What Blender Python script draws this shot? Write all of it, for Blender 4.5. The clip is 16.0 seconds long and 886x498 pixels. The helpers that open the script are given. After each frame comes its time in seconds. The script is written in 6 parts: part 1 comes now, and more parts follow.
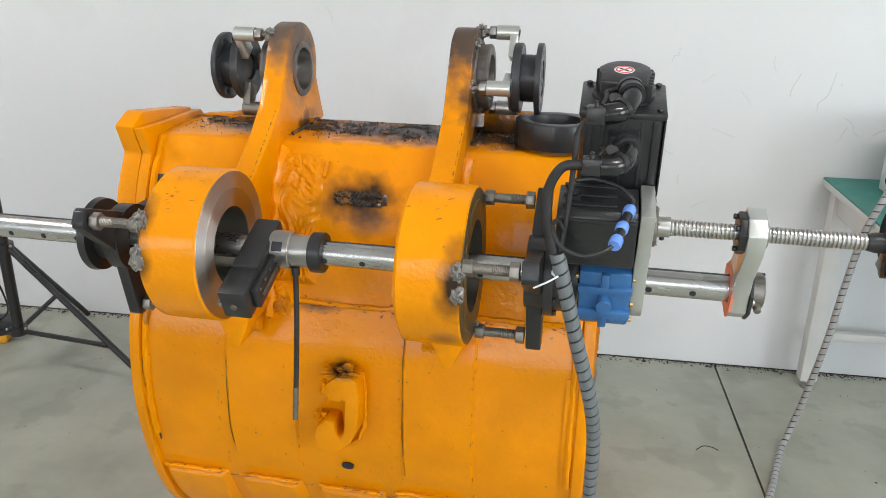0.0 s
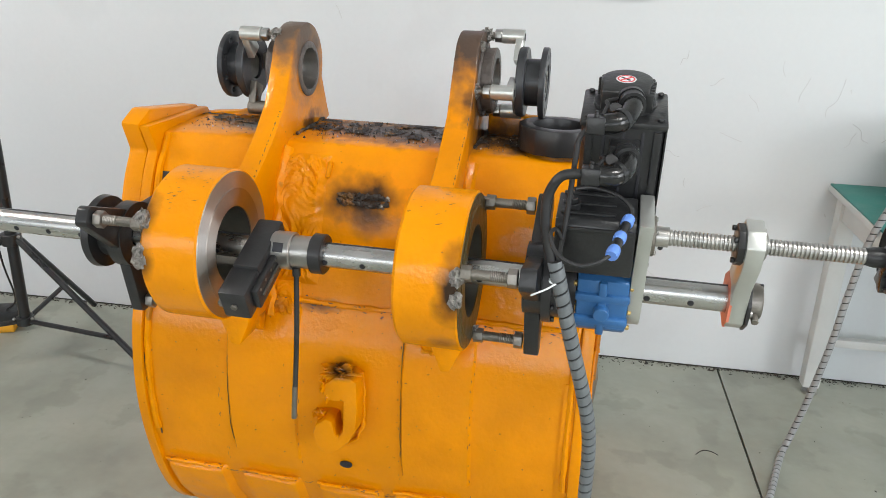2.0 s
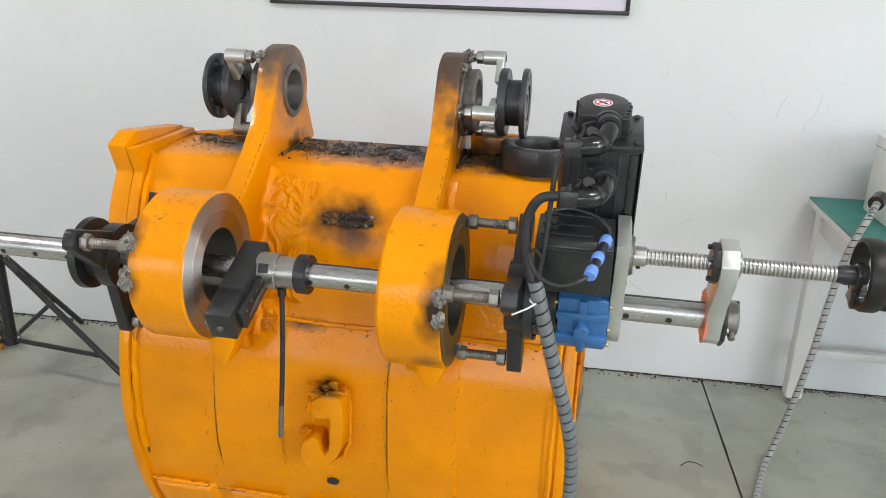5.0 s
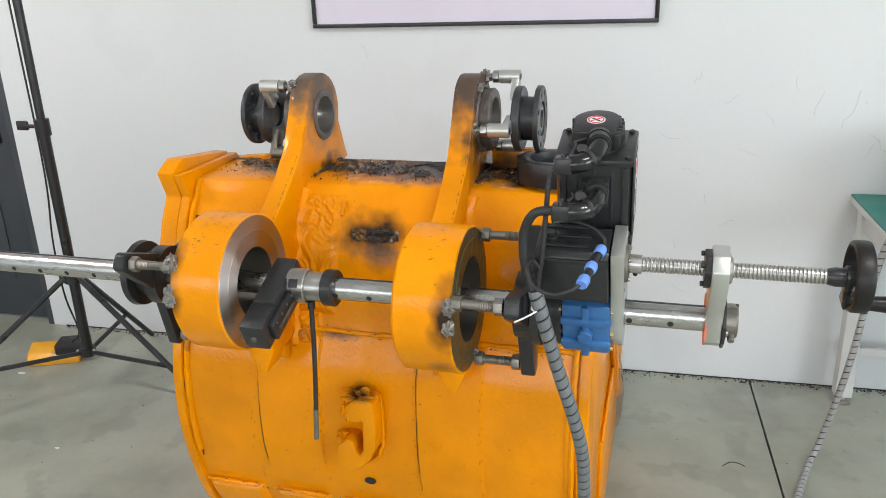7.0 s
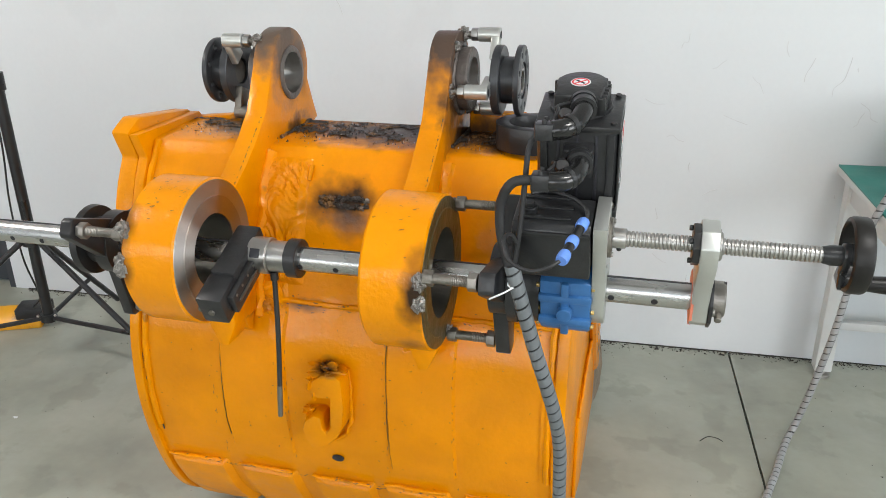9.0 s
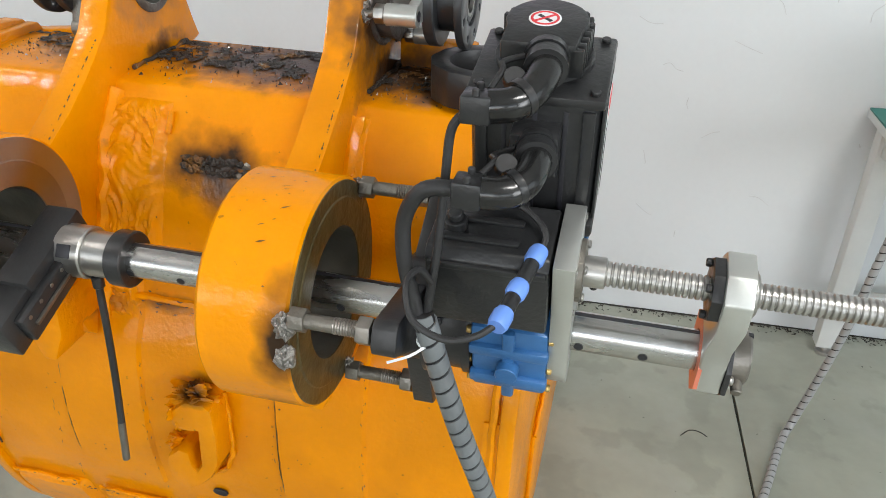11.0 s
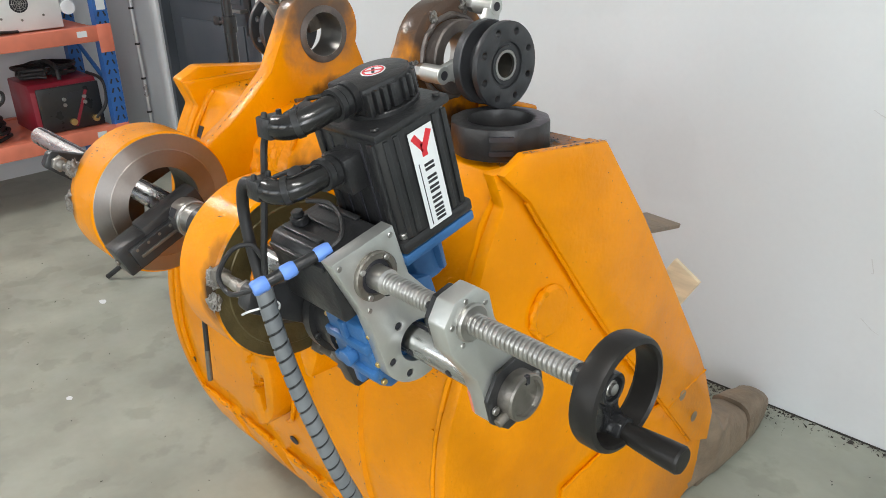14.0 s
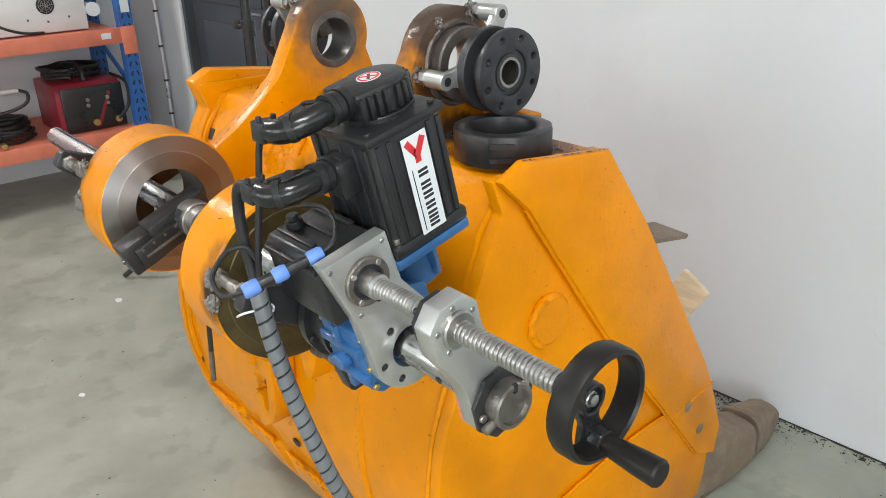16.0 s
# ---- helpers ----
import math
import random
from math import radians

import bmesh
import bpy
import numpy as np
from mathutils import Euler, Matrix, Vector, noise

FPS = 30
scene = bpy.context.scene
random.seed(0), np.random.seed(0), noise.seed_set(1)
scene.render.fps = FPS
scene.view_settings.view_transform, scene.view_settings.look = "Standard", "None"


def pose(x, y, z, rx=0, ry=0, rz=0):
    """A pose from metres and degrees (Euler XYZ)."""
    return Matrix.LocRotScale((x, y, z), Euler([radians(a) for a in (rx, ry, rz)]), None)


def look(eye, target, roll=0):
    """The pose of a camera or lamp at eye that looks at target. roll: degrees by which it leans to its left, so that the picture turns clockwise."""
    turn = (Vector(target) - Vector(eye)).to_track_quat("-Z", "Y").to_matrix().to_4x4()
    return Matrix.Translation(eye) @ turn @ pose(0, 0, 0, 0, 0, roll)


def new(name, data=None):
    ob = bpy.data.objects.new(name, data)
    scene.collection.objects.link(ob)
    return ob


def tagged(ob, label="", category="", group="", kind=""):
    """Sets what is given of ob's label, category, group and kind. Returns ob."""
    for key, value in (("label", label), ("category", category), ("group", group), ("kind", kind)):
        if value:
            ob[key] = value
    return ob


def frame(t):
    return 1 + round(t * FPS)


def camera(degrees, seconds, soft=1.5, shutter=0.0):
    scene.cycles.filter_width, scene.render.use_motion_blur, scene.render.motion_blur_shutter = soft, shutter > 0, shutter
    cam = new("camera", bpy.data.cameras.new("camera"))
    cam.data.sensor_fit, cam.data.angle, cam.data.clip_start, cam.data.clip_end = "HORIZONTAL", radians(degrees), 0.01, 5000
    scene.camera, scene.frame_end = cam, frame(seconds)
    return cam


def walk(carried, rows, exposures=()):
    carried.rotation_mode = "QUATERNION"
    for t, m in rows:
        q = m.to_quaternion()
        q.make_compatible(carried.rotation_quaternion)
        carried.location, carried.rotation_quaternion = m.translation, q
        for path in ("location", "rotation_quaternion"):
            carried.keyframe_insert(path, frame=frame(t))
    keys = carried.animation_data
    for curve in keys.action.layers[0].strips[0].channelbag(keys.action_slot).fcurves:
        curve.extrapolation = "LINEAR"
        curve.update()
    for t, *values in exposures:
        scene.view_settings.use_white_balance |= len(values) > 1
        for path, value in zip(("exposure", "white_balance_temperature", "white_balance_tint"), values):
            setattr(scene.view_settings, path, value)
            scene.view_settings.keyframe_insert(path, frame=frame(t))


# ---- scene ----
cam = camera(58.5, 16.0, 0.9)
PATH = [
    (0.0, 0.4328, -1.3252, 1.4398, 69.83, -0.85, 11.46),
    (0.5, 0.4376, -1.319, 1.4322, 69.78, -0.97, 12.18),
    (1.0, 0.4401, -1.3138, 1.4326, 69.59, -1.17, 12.58),
    (1.5, 0.4426, -1.3126, 1.4406, 69.38, -1.45, 12.64),
    (2.0, 0.4484, -1.3206, 1.4605, 69.33, -1.65, 12.46),
    (2.5, 0.4545, -1.3338, 1.4813, 69.41, -1.75, 12.11),
    (3.0, 0.4564, -1.3321, 1.4853, 69.56, -1.76, 11.79),
    (5.5, 0.4621, -1.3353, 1.4853, 70.23, -1.29, 11.28),
    (5.6, 0.464, -1.3358, 1.4855, 70.25, -1.24, 11.22),
    (5.7, 0.572, -1.352, 1.5365, 69.8, 1.7, 16.5),
    (6.0, 0.585, -1.3584, 1.5378, 69.87, 1.77, 16.38),
    (6.5, 0.5939, -1.3782, 1.5363, 70.18, 1.85, 16.15),
    (7.0, 0.5906, -1.3919, 1.533, 70.43, 1.86, 15.92),
    (7.5, 0.5941, -1.394, 1.5346, 70.54, 1.73, 15.63),
    (8.0, 0.5939, -1.3802, 1.5304, 70.3, 1.46, 15.36),
    (8.5, 0.5878, -1.3576, 1.5243, 69.49, 1.12, 15.17),
    (11.0, 0.5535, -0.7936, 1.4591, 60.44, -1.35, 14.14),
    (11.5, 0.7201, -0.6827, 1.4724, 61.94, -0.54, 22.27),
    (12.0, 0.8333, -0.6639, 1.4835, 63.63, 1.43, 31.02),
    (12.5, 0.99, -0.7346, 1.4745, 64.94, 1.61, 36.55),
    (13.0, 1.1006, -0.713, 1.4767, 65.24, 1.34, 41.01),
    (13.5, 1.1742, -0.6425, 1.4731, 65.54, 1.39, 44.22),
    (14.0, 1.2362, -0.62, 1.4738, 65.83, 1.45, 46.6),
    (14.5, 1.2811, -0.6113, 1.4773, 66.18, 1.61, 48.07),
    (15.0, 1.283, -0.5983, 1.4769, 66.44, 1.67, 48.77),
    (15.5, 1.2717, -0.5919, 1.4757, 66.52, 1.46, 48.99),
    (16.0, 1.2617, -0.592, 1.4749, 66.24, 1.1, 48.53),
]
walk(cam, [(t, pose(x, y, z, rx, ry, rz)) for t, x, y, z, rx, ry, rz in PATH])

# ---- world and light ----
world = bpy.data.worlds.new("world")
scene.world = world
world.use_nodes = True
wn = world.node_tree.nodes
sky = wn.new("ShaderNodeTexSky")
sky.sky_type, sky.sun_disc, sky.sun_elevation, sky.sun_rotation = "NISHITA", False, radians(40), radians(200)
world.node_tree.links.new(sky.outputs[0], wn["Background"].inputs[0])
wn["Background"].inputs[1].default_value = 0.12

WALL_A = 2.6  # the back wall's turn against the bar, degrees


def window_light(name, m, sx, sy, power, colour):
    la = bpy.data.lights.new(name, "AREA")
    la.shape, la.size, la.size_y, la.energy, la.color = "RECTANGLE", sx, sy, power, colour
    ob = new(name, la)
    ob.matrix_world = m
    return ob


# daylight in the openings of the wall behind the camera and of the right-hand wall
for wx, wp in ((-2.45, 22), (0.15, 27), (2.75, 17)):
    window_light("window_daylight", look((wx, -3.93, 1.80), (wx, 0, 1.2)), 1.9, 0.9, wp, (0.93, 0.97, 1.0))
for wy, wp in ((-2.55, 98), (-0.35, 13)):
    window_light("window_daylight", look((4.33, wy, 1.75), (0, wy, 1.0)), 1.8, 1.7, wp, (0.95, 0.98, 1.0))
# added ceiling fill lamps, unseen; the left one brightens the rack side
for lx, ly, lp in ((-2.75, -0.6, 54), (1.7, -1.1, 48)):
    window_light("added_ceiling_fill", look((lx, ly, 3.07), (lx, ly, 0), 0), 1.2, 0.22, lp, (1.0, 0.98, 0.95))

# ---- materials ----


def material(name, colour, rough=0.5, metal=0.0, vary=0.12, scale=6.0, fine=90.0, bump=0.15, coat=0.0, dirt=None, dirt_amount=0.0, dirt_scale=14.0, dirt_low=0.62, stretch=(1, 1, 1), burns=(), random_tint=0.0, spec=0.5, grime=None, grime_amount=0.0):
    """A surface with two scales of variation, fine relief, optional dirt specks and burnt places."""
    m = bpy.data.materials.new(name)
    m.use_nodes = True
    nt = m.node_tree
    N, L = nt.nodes, nt.links
    b = N["Principled BSDF"]
    b.inputs["Specular IOR Level"].default_value = spec
    tc = N.new("ShaderNodeNewGeometry")
    mp = N.new("ShaderNodeMapping")
    mp.inputs["Scale"].default_value = stretch
    L.new(tc.outputs["Position"], mp.inputs[0])

    def noisy(s, detail=4.0):
        n = N.new("ShaderNodeTexNoise")
        n.inputs["Scale"].default_value, n.inputs["Detail"].default_value = s, detail
        L.new(mp.outputs[0], n.inputs["Vector"])
        return n.outputs["Fac"]

    def ramp(sock, lo, hi, a=0.0, z=1.0):
        r = N.new("ShaderNodeMapRange")
        r.inputs[1].default_value, r.inputs[2].default_value, r.inputs[3].default_value, r.inputs[4].default_value = lo, hi, a, z
        L.new(sock, r.inputs[0])
        return r.outputs[0]

    def mix(fac, a, c):
        x = N.new("ShaderNodeMix")
        x.data_type = "RGBA"
        L.new(fac, x.inputs[0])
        for sock, v in ((x.inputs[6], a), (x.inputs[7], c)):
            if isinstance(v, tuple):
                sock.default_value = (*v, 1)
            else:
                L.new(v, sock)
        return x.outputs[2]

    big, small = noisy(scale), noisy(fine)
    lo = tuple(c * (1 - vary) for c in colour)
    hi = tuple(min(1, c * (1 + vary)) for c in colour)
    col = mix(ramp(big, 0.3, 0.7), lo, hi)
    col = mix(ramp(small, 0.35, 0.75, 0, 0.5 * vary + 0.05), col, tuple(c * 0.75 for c in colour))
    if random_tint:
        oi = N.new("ShaderNodeObjectInfo")
        col = mix(ramp(oi.outputs["Random"], 0, 1, 0, random_tint), col, tuple(c * 0.6 for c in colour))
    if grime:
        col = mix(ramp(noisy(7.0, 9.0), 0.48, 0.72, 0, grime_amount), col, grime)
    if dirt:
        speck = noisy(dirt_scale, 8.0)
        col = mix(ramp(speck, dirt_low, dirt_low + 0.06, 0, dirt_amount), col, dirt)
    for (cx, cy, cz), (rx, ry, rz), tint, strength in burns:
        sub = N.new("ShaderNodeVectorMath")
        sub.operation = "SUBTRACT"
        sub.inputs[1].default_value = (cx, cy, cz)
        L.new(tc.outputs["Position"], sub.inputs[0])
        div = N.new("ShaderNodeVectorMath")
        div.operation = "DIVIDE"
        div.inputs[1].default_value = (rx, ry, rz)
        L.new(sub.outputs[0], div.inputs[0])
        ln = N.new("ShaderNodeVectorMath")
        ln.operation = "LENGTH"
        L.new(div.outputs[0], ln.inputs[0])
        wob = N.new("ShaderNodeMath")
        wob.operation = "ADD"
        L.new(ln.outputs["Value"], wob.inputs[0])
        L.new(ramp(noisy(22.0, 7.0), 0.3, 0.7, -0.24, 0.24), wob.inputs[1])
        col = mix(ramp(wob.outputs[0], 0.35, 1.1, strength, 0.0), col, tint)
    L.new(col, b.inputs["Base Color"])
    L.new(ramp(big, 0.3, 0.7, max(0.03, rough * 0.8), min(1, rough * 1.2)), b.inputs["Roughness"])
    b.inputs["Metallic"].default_value = metal
    b.inputs["Coat Weight"].default_value = coat
    b.inputs["Coat Roughness"].default_value = 0.07
    if bump:
        bp = N.new("ShaderNodeBump")
        bp.inputs["Strength"].default_value, bp.inputs["Distance"].default_value = bump, 0.004
        L.new(small, bp.inputs["Height"])
        bp2 = N.new("ShaderNodeBump")
        bp2.inputs["Strength"].default_value, bp2.inputs["Distance"].default_value = bump * 0.8, 0.02
        L.new(noisy(scale * 2.5), bp2.inputs["Height"])
        L.new(bp.outputs[0], bp2.inputs["Normal"])
        L.new(bp2.outputs[0], b.inputs["Normal"])
        L.new(bp2.outputs[0], b.inputs["Coat Normal"])
    return m


YB, ZB = -0.015, 0.922  # the bar's axis
SOOT = (0.012, 0.011, 0.010)
BROWN = (0.075, 0.045, 0.03)
BURNS = [
    ((-0.02, 0.42, 1.07), (0.27, 0.125, 0.05), SOOT, 0.97),
    ((0.30, 0.42, 1.07), (0.16, 0.12, 0.05), SOOT, 0.92),
    ((-0.34, 0.41, 1.07), (0.13, 0.085, 0.05), SOOT, 0.92),
    ((-0.045, 0.205, 0.963), (0.105, 0.09, 0.055), SOOT, 0.97),
    ((-0.03, 0.19, 0.92), (0.07, 0.08, 0.04), BROWN, 0.6),
    ((-0.055, 0.07, 0.630), (0.036, 0.05, 0.016), SOOT, 0.95),
    ((-0.27, 0.12, 0.735), (0.09, 0.05, 0.022), BROWN, 0.75),
    ((-0.125, 0.12, 0.74), (0.06, 0.05, 0.018), SOOT, 0.8),
    ((0.17, 0.12, 0.725), (0.06, 0.05, 0.03), BROWN, 0.7),
    ((0.228, -0.150, 0.945), (0.040, 0.05, 0.080), SOOT, 0.97),
    ((0.20, -0.12, 0.82), (0.03, 0.05, 0.03), BROWN, 0.6),
    ((-0.345, -0.12, 1.0), (0.03, 0.06, 0.05), SOOT, 0.8),
    ((-0.345, -0.15, 0.93), (0.03, 0.06, 0.045), SOOT, 0.8),
    ((-0.345, -0.08, 0.82), (0.025, 0.05, 0.05), SOOT, 0.7),
    ((0.14, 0.37, 1.32), (0.16, 0.22, 0.20), (0.062, 0.050, 0.044), 0.97),
    ((0.182, 0.40, 1.215), (0.05, 0.14, 0.125), (0.085, 0.055, 0.04), 0.95),
    ((0.17, 0.33, 1.14), (0.03, 0.10, 0.09), SOOT, 0.75),
    ((-0.27, 0.39, 1.315), (0.12, 0.17, 0.12), (0.09, 0.075, 0.065), 0.97),
    ((-0.25, 0.405, 1.235), (0.07, 0.115, 0.115), (0.13, 0.09, 0.065), 0.9),
    ((-0.36, 0.40, 1.07), (0.12, 0.10, 0.05), SOOT, 0.8),
    ((0.03, 0.42, 1.07), (0.26, 0.14, 0.04), BROWN, 0.75),
    ((0.30, 0.42, 1.07), (0.16, 0.13, 0.05), BROWN, 0.7),
]
M_ORANGE = material("orange_paint", (0.82, 0.285, 0.0), 0.45, vary=0.10, scale=5, fine=110, bump=0.26, coat=0.5, dirt=(0.10, 0.05, 0.015), dirt_amount=0.6, dirt_scale=75, dirt_low=0.70, burns=BURNS, spec=0.02, grime=(0.54, 0.165, 0.0), grime_amount=0.32)
M_WELD = material("painted_weld", (0.82, 0.285, 0.0), 0.45, vary=0.12, scale=12, fine=90, bump=0.3, coat=0.4, spec=0.02, dirt=(0.1, 0.05, 0.02), dirt_amount=0.5)
M_SOOT = material("soot_and_chips", (0.035, 0.028, 0.023), 0.6, vary=0.6, scale=30, fine=180, bump=0.9, dirt=(0.30, 0.13, 0.02), dirt_amount=0.7, dirt_scale=16, dirt_low=0.56)
M_RAWWELD = material("bright_weld_metal", (0.30, 0.285, 0.265), 0.38, 0.9, vary=0.4, scale=70, fine=200, bump=0.7)
M_TURNED = material("turned_outer_face", (0.50, 0.475, 0.455), 0.52, 1.0, vary=0.15, scale=8, fine=150, bump=0.05)
M_MACHINED = material("machined_face", (0.43, 0.39, 0.36), 0.52, 1.0, vary=0.25, scale=8, fine=150, bump=0.05)
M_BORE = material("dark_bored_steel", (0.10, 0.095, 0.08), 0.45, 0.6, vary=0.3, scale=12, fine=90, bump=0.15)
M_RUST = material("oily_burnt_steel", (0.085, 0.065, 0.025), 0.4, 0.35, vary=0.35, scale=18, fine=100, bump=0.2, dirt=(0.2, 0.1, 0.03), dirt_amount=0.5)
M_EARSTEEL = material("heat_darkened_steel", (0.15, 0.13, 0.118), 0.45, 0.5, vary=0.35, scale=25, fine=140, bump=0.2, dirt=(0.22, 0.15, 0.10), dirt_amount=0.5)
M_CHROME = material("ground_steel_bar", (0.53, 0.53, 0.52), 0.27, 1.0, vary=0.06, scale=10, fine=200, bump=0.02, stretch=(1, 6, 6))
M_STEEL = material("plain_steel", (0.42, 0.41, 0.39), 0.35, 0.95, vary=0.2, scale=20, fine=160, bump=0.08)
M_STUD = material("threaded_steel", (0.20, 0.185, 0.16), 0.42, 0.8, vary=0.25, scale=30, fine=200, bump=0.2)
M_BLACK = material("black_oxide", (0.034, 0.034, 0.035), 0.36, 0.3, vary=0.25, scale=14, fine=160, bump=0.08)
M_FLANGE = material("blued_flange_steel", (0.048, 0.050, 0.054), 0.38, 0.4, vary=0.2, scale=14, fine=160, bump=0.06)
M_BLACKPAINT = material("satin_black_housing", (0.018, 0.0185, 0.0195), 0.32, 0.0, vary=0.2, scale=12, fine=200, bump=0.12)
M_RUBBER = material("black_rubber", (0.018, 0.018, 0.019), 0.5, 0.0, vary=0.2, scale=20, fine=150, bump=0.1)
M_GLOSSBLACK = material("glossy_black_plastic", (0.012, 0.012, 0.012), 0.2, 0.0, vary=0.2, scale=20, fine=150, bump=0.03)
M_SATIN = material("satin_black_plastic", (0.013, 0.012, 0.011), 0.40, 0.0, vary=0.15, scale=20, fine=180, bump=0.03, spec=0.3)
M_BLUE = material("blue_gearbox_paint", (0.035, 0.135, 0.33), 0.36, 0.1, vary=0.15, scale=16, fine=140, bump=0.15, coat=0.15)
M_CAPBLUE = material("light_blue_plastic", (0.13, 0.27, 0.70), 0.42, vary=0.08, scale=20, fine=120, bump=0.05)
M_ALU = material("matte_anodised_aluminium", (0.54, 0.55, 0.525), 0.36, 0.75, vary=0.07, scale=10, fine=220, bump=0.04)
M_SCREW = material("feed_screw_steel", (0.47, 0.46, 0.44), 0.38, 0.95, vary=0.12, scale=20, fine=200, bump=0.05)
M_GREYWRAP = material("grey_spiral_wrap", (0.145, 0.158, 0.165), 0.45, vary=0.1, scale=20, fine=100, bump=0.06)
M_PALEWRAP = material("pale_spiral_wrap", (0.30, 0.31, 0.31), 0.42, vary=0.1, scale=20, fine=100, bump=0.06)
M_NUT = material("dulled_nut_steel", (0.27, 0.25, 0.225), 0.4, 0.85, vary=0.25, scale=40, fine=160, bump=0.1)
M_LABEL = material("label_white", (0.72, 0.75, 0.76), 0.4, vary=0.03, scale=8, fine=60, bump=0.0)
M_RED = material("label_red", (0.62, 0.03, 0.04), 0.4, vary=0.05, scale=10, fine=60, bump=0.0)
# print ink, also the painted shade inside holes, slots and grooves
M_INK_HOLE = material("label_ink_and_hole_shade", (0.02, 0.02, 0.025), 0.5, vary=0.05, scale=10, fine=60, bump=0.0)
M_TOOTH = material("worn_brown_steel", (0.25, 0.19, 0.135), 0.6, 0.25, vary=0.3, scale=14, fine=80, bump=0.4, dirt=(0.30, 0.22, 0.15), dirt_amount=0.6)
M_WOOD = material("pale_wood", (0.74, 0.62, 0.42), 0.6, vary=0.15, scale=8, fine=50, bump=0.15, stretch=(1, 6, 6))
M_WALL = material("white_wall_paint", (0.685, 0.715, 0.732), 0.8, vary=0.025, scale=1.2, fine=60, bump=0.05, dirt=(0.54, 0.55, 0.56), dirt_amount=0.13, dirt_scale=2.2)
M_CEIL = material("ceiling_paint", (0.72, 0.72, 0.72), 0.85, vary=0.03, scale=1, fine=30, bump=0.05)
M_FLOOR = material("sealed_concrete", (0.322, 0.337, 0.278), 0.36, vary=0.24, scale=2.6, fine=38, bump=0.06, dirt=(0.19, 0.20, 0.16), dirt_amount=0.30, dirt_scale=6.5, dirt_low=0.55, grime=(0.38, 0.40, 0.35), grime_amount=0.5)
M_JOINT = material("joint_dirt", (0.035, 0.033, 0.03), 0.9, vary=0.3, scale=30, fine=120, bump=0.2)
M_DEBRIS = material("dark_grit", (0.05, 0.042, 0.035), 0.8, vary=0.4, scale=60, fine=150, bump=0.2, random_tint=0.5)
M_SCUFF = material("wall_scuff", (0.58, 0.59, 0.60), 0.8, vary=0.1, scale=30, fine=100, bump=0.0)
M_POSTER = material("pale_lilac_panel", (0.66, 0.62, 0.74), 0.35, vary=0.03, scale=3, fine=40, bump=0.0)
M_DOOR = material("dark_grey_door_paint", (0.055, 0.063, 0.074), 0.5, vary=0.12, scale=5, fine=60, bump=0.05)
M_TRIM = material("white_trim", (0.70, 0.71, 0.72), 0.5, vary=0.04, scale=5, fine=60, bump=0.03)
M_GREEN = material("green_table_mat", (0.03, 0.20, 0.17), 0.5, vary=0.1, scale=10, fine=80, bump=0.05)
M_TABLE = material("light_grey_table_frame", (0.60, 0.62, 0.61), 0.45, vary=0.05, scale=8, fine=80, bump=0.04)
M_CABINET = material("pale_cabinet_paint", (0.68, 0.69, 0.67), 0.45, vary=0.04, scale=8, fine=80, bump=0.04)
M_RACKBLUE = material("blue_rack_steel", (0.03, 0.13, 0.40), 0.4, vary=0.12, scale=10, fine=80, bump=0.05)
M_RACKORANGE = material("orange_rack_beam", (0.74, 0.215, 0.13), 0.45, vary=0.12, scale=10, fine=80, bump=0.05)
M_WELDERRED = material("red_welder_case", (0.26, 0.015, 0.03), 0.4, vary=0.12, scale=10, fine=80, bump=0.05)
M_YELLOW = material("yellow_pedal_paint", (0.80, 0.38, 0.02), 0.4, vary=0.15, scale=20, fine=80, bump=0.05, dirt=(0.1, 0.08, 0.05), dirt_amount=0.6)
M_SILVERPIPE = material("galvanised_pipe", (0.66, 0.67, 0.68), 0.3, 0.7, vary=0.08, scale=10, fine=80, bump=0.03)
M_GLASS = material("window_frame_white", (0.72, 0.73, 0.74), 0.4, vary=0.04, scale=5, fine=60, bump=0.02)
M_BRASS = material("brass", (0.6, 0.42, 0.16), 0.35, 0.9, vary=0.1, scale=20, fine=100, bump=0.05)

# lathe-turned faces: tool marks run round the bar
for m_ in (M_TURNED, M_MACHINED):
    tg = m_.node_tree.nodes.new("ShaderNodeTangent")
    tg.direction_type, tg.axis = "RADIAL", "X"
    m_.node_tree.links.new(tg.outputs[0], m_.node_tree.nodes["Principled BSDF"].inputs["Tangent"])
    m_.node_tree.nodes["Principled BSDF"].inputs["Anisotropic"].default_value = 0.9
    m_.node_tree.nodes["Principled BSDF"].inputs["Anisotropic Rotation"].default_value = 0.25

# ---- mesh helpers ----
MAPS = {"x": lambda w, u, v: (w, u, v), "y": lambda w, u, v: (u, w, v), "z": lambda w, u, v: (u, v, w)}


def circle(r, n=32, cx=0.0, cy=0.0, a0=0.0, a1=360.0):
    full = abs(a1 - a0) >= 359.9
    k = n if full else n - 1
    return [(cx + r * math.cos(radians(a0 + (a1 - a0) * i / k)), cy + r * math.sin(radians(a0 + (a1 - a0) * i / k))) for i in range(n)]


def soften(bm, bev, seg=2, angle=30):
    if bev > 0:
        bmesh.ops.recalc_face_normals(bm, faces=bm.faces)
        ed = [e for e in bm.edges if len(e.link_faces) == 2 and e.calc_face_angle(0) > radians(angle)]
        bmesh.ops.bevel(bm, geom=ed, offset=bev, segments=seg, affect="EDGES", profile=0.5, clamp_overlap=True)
    return bm


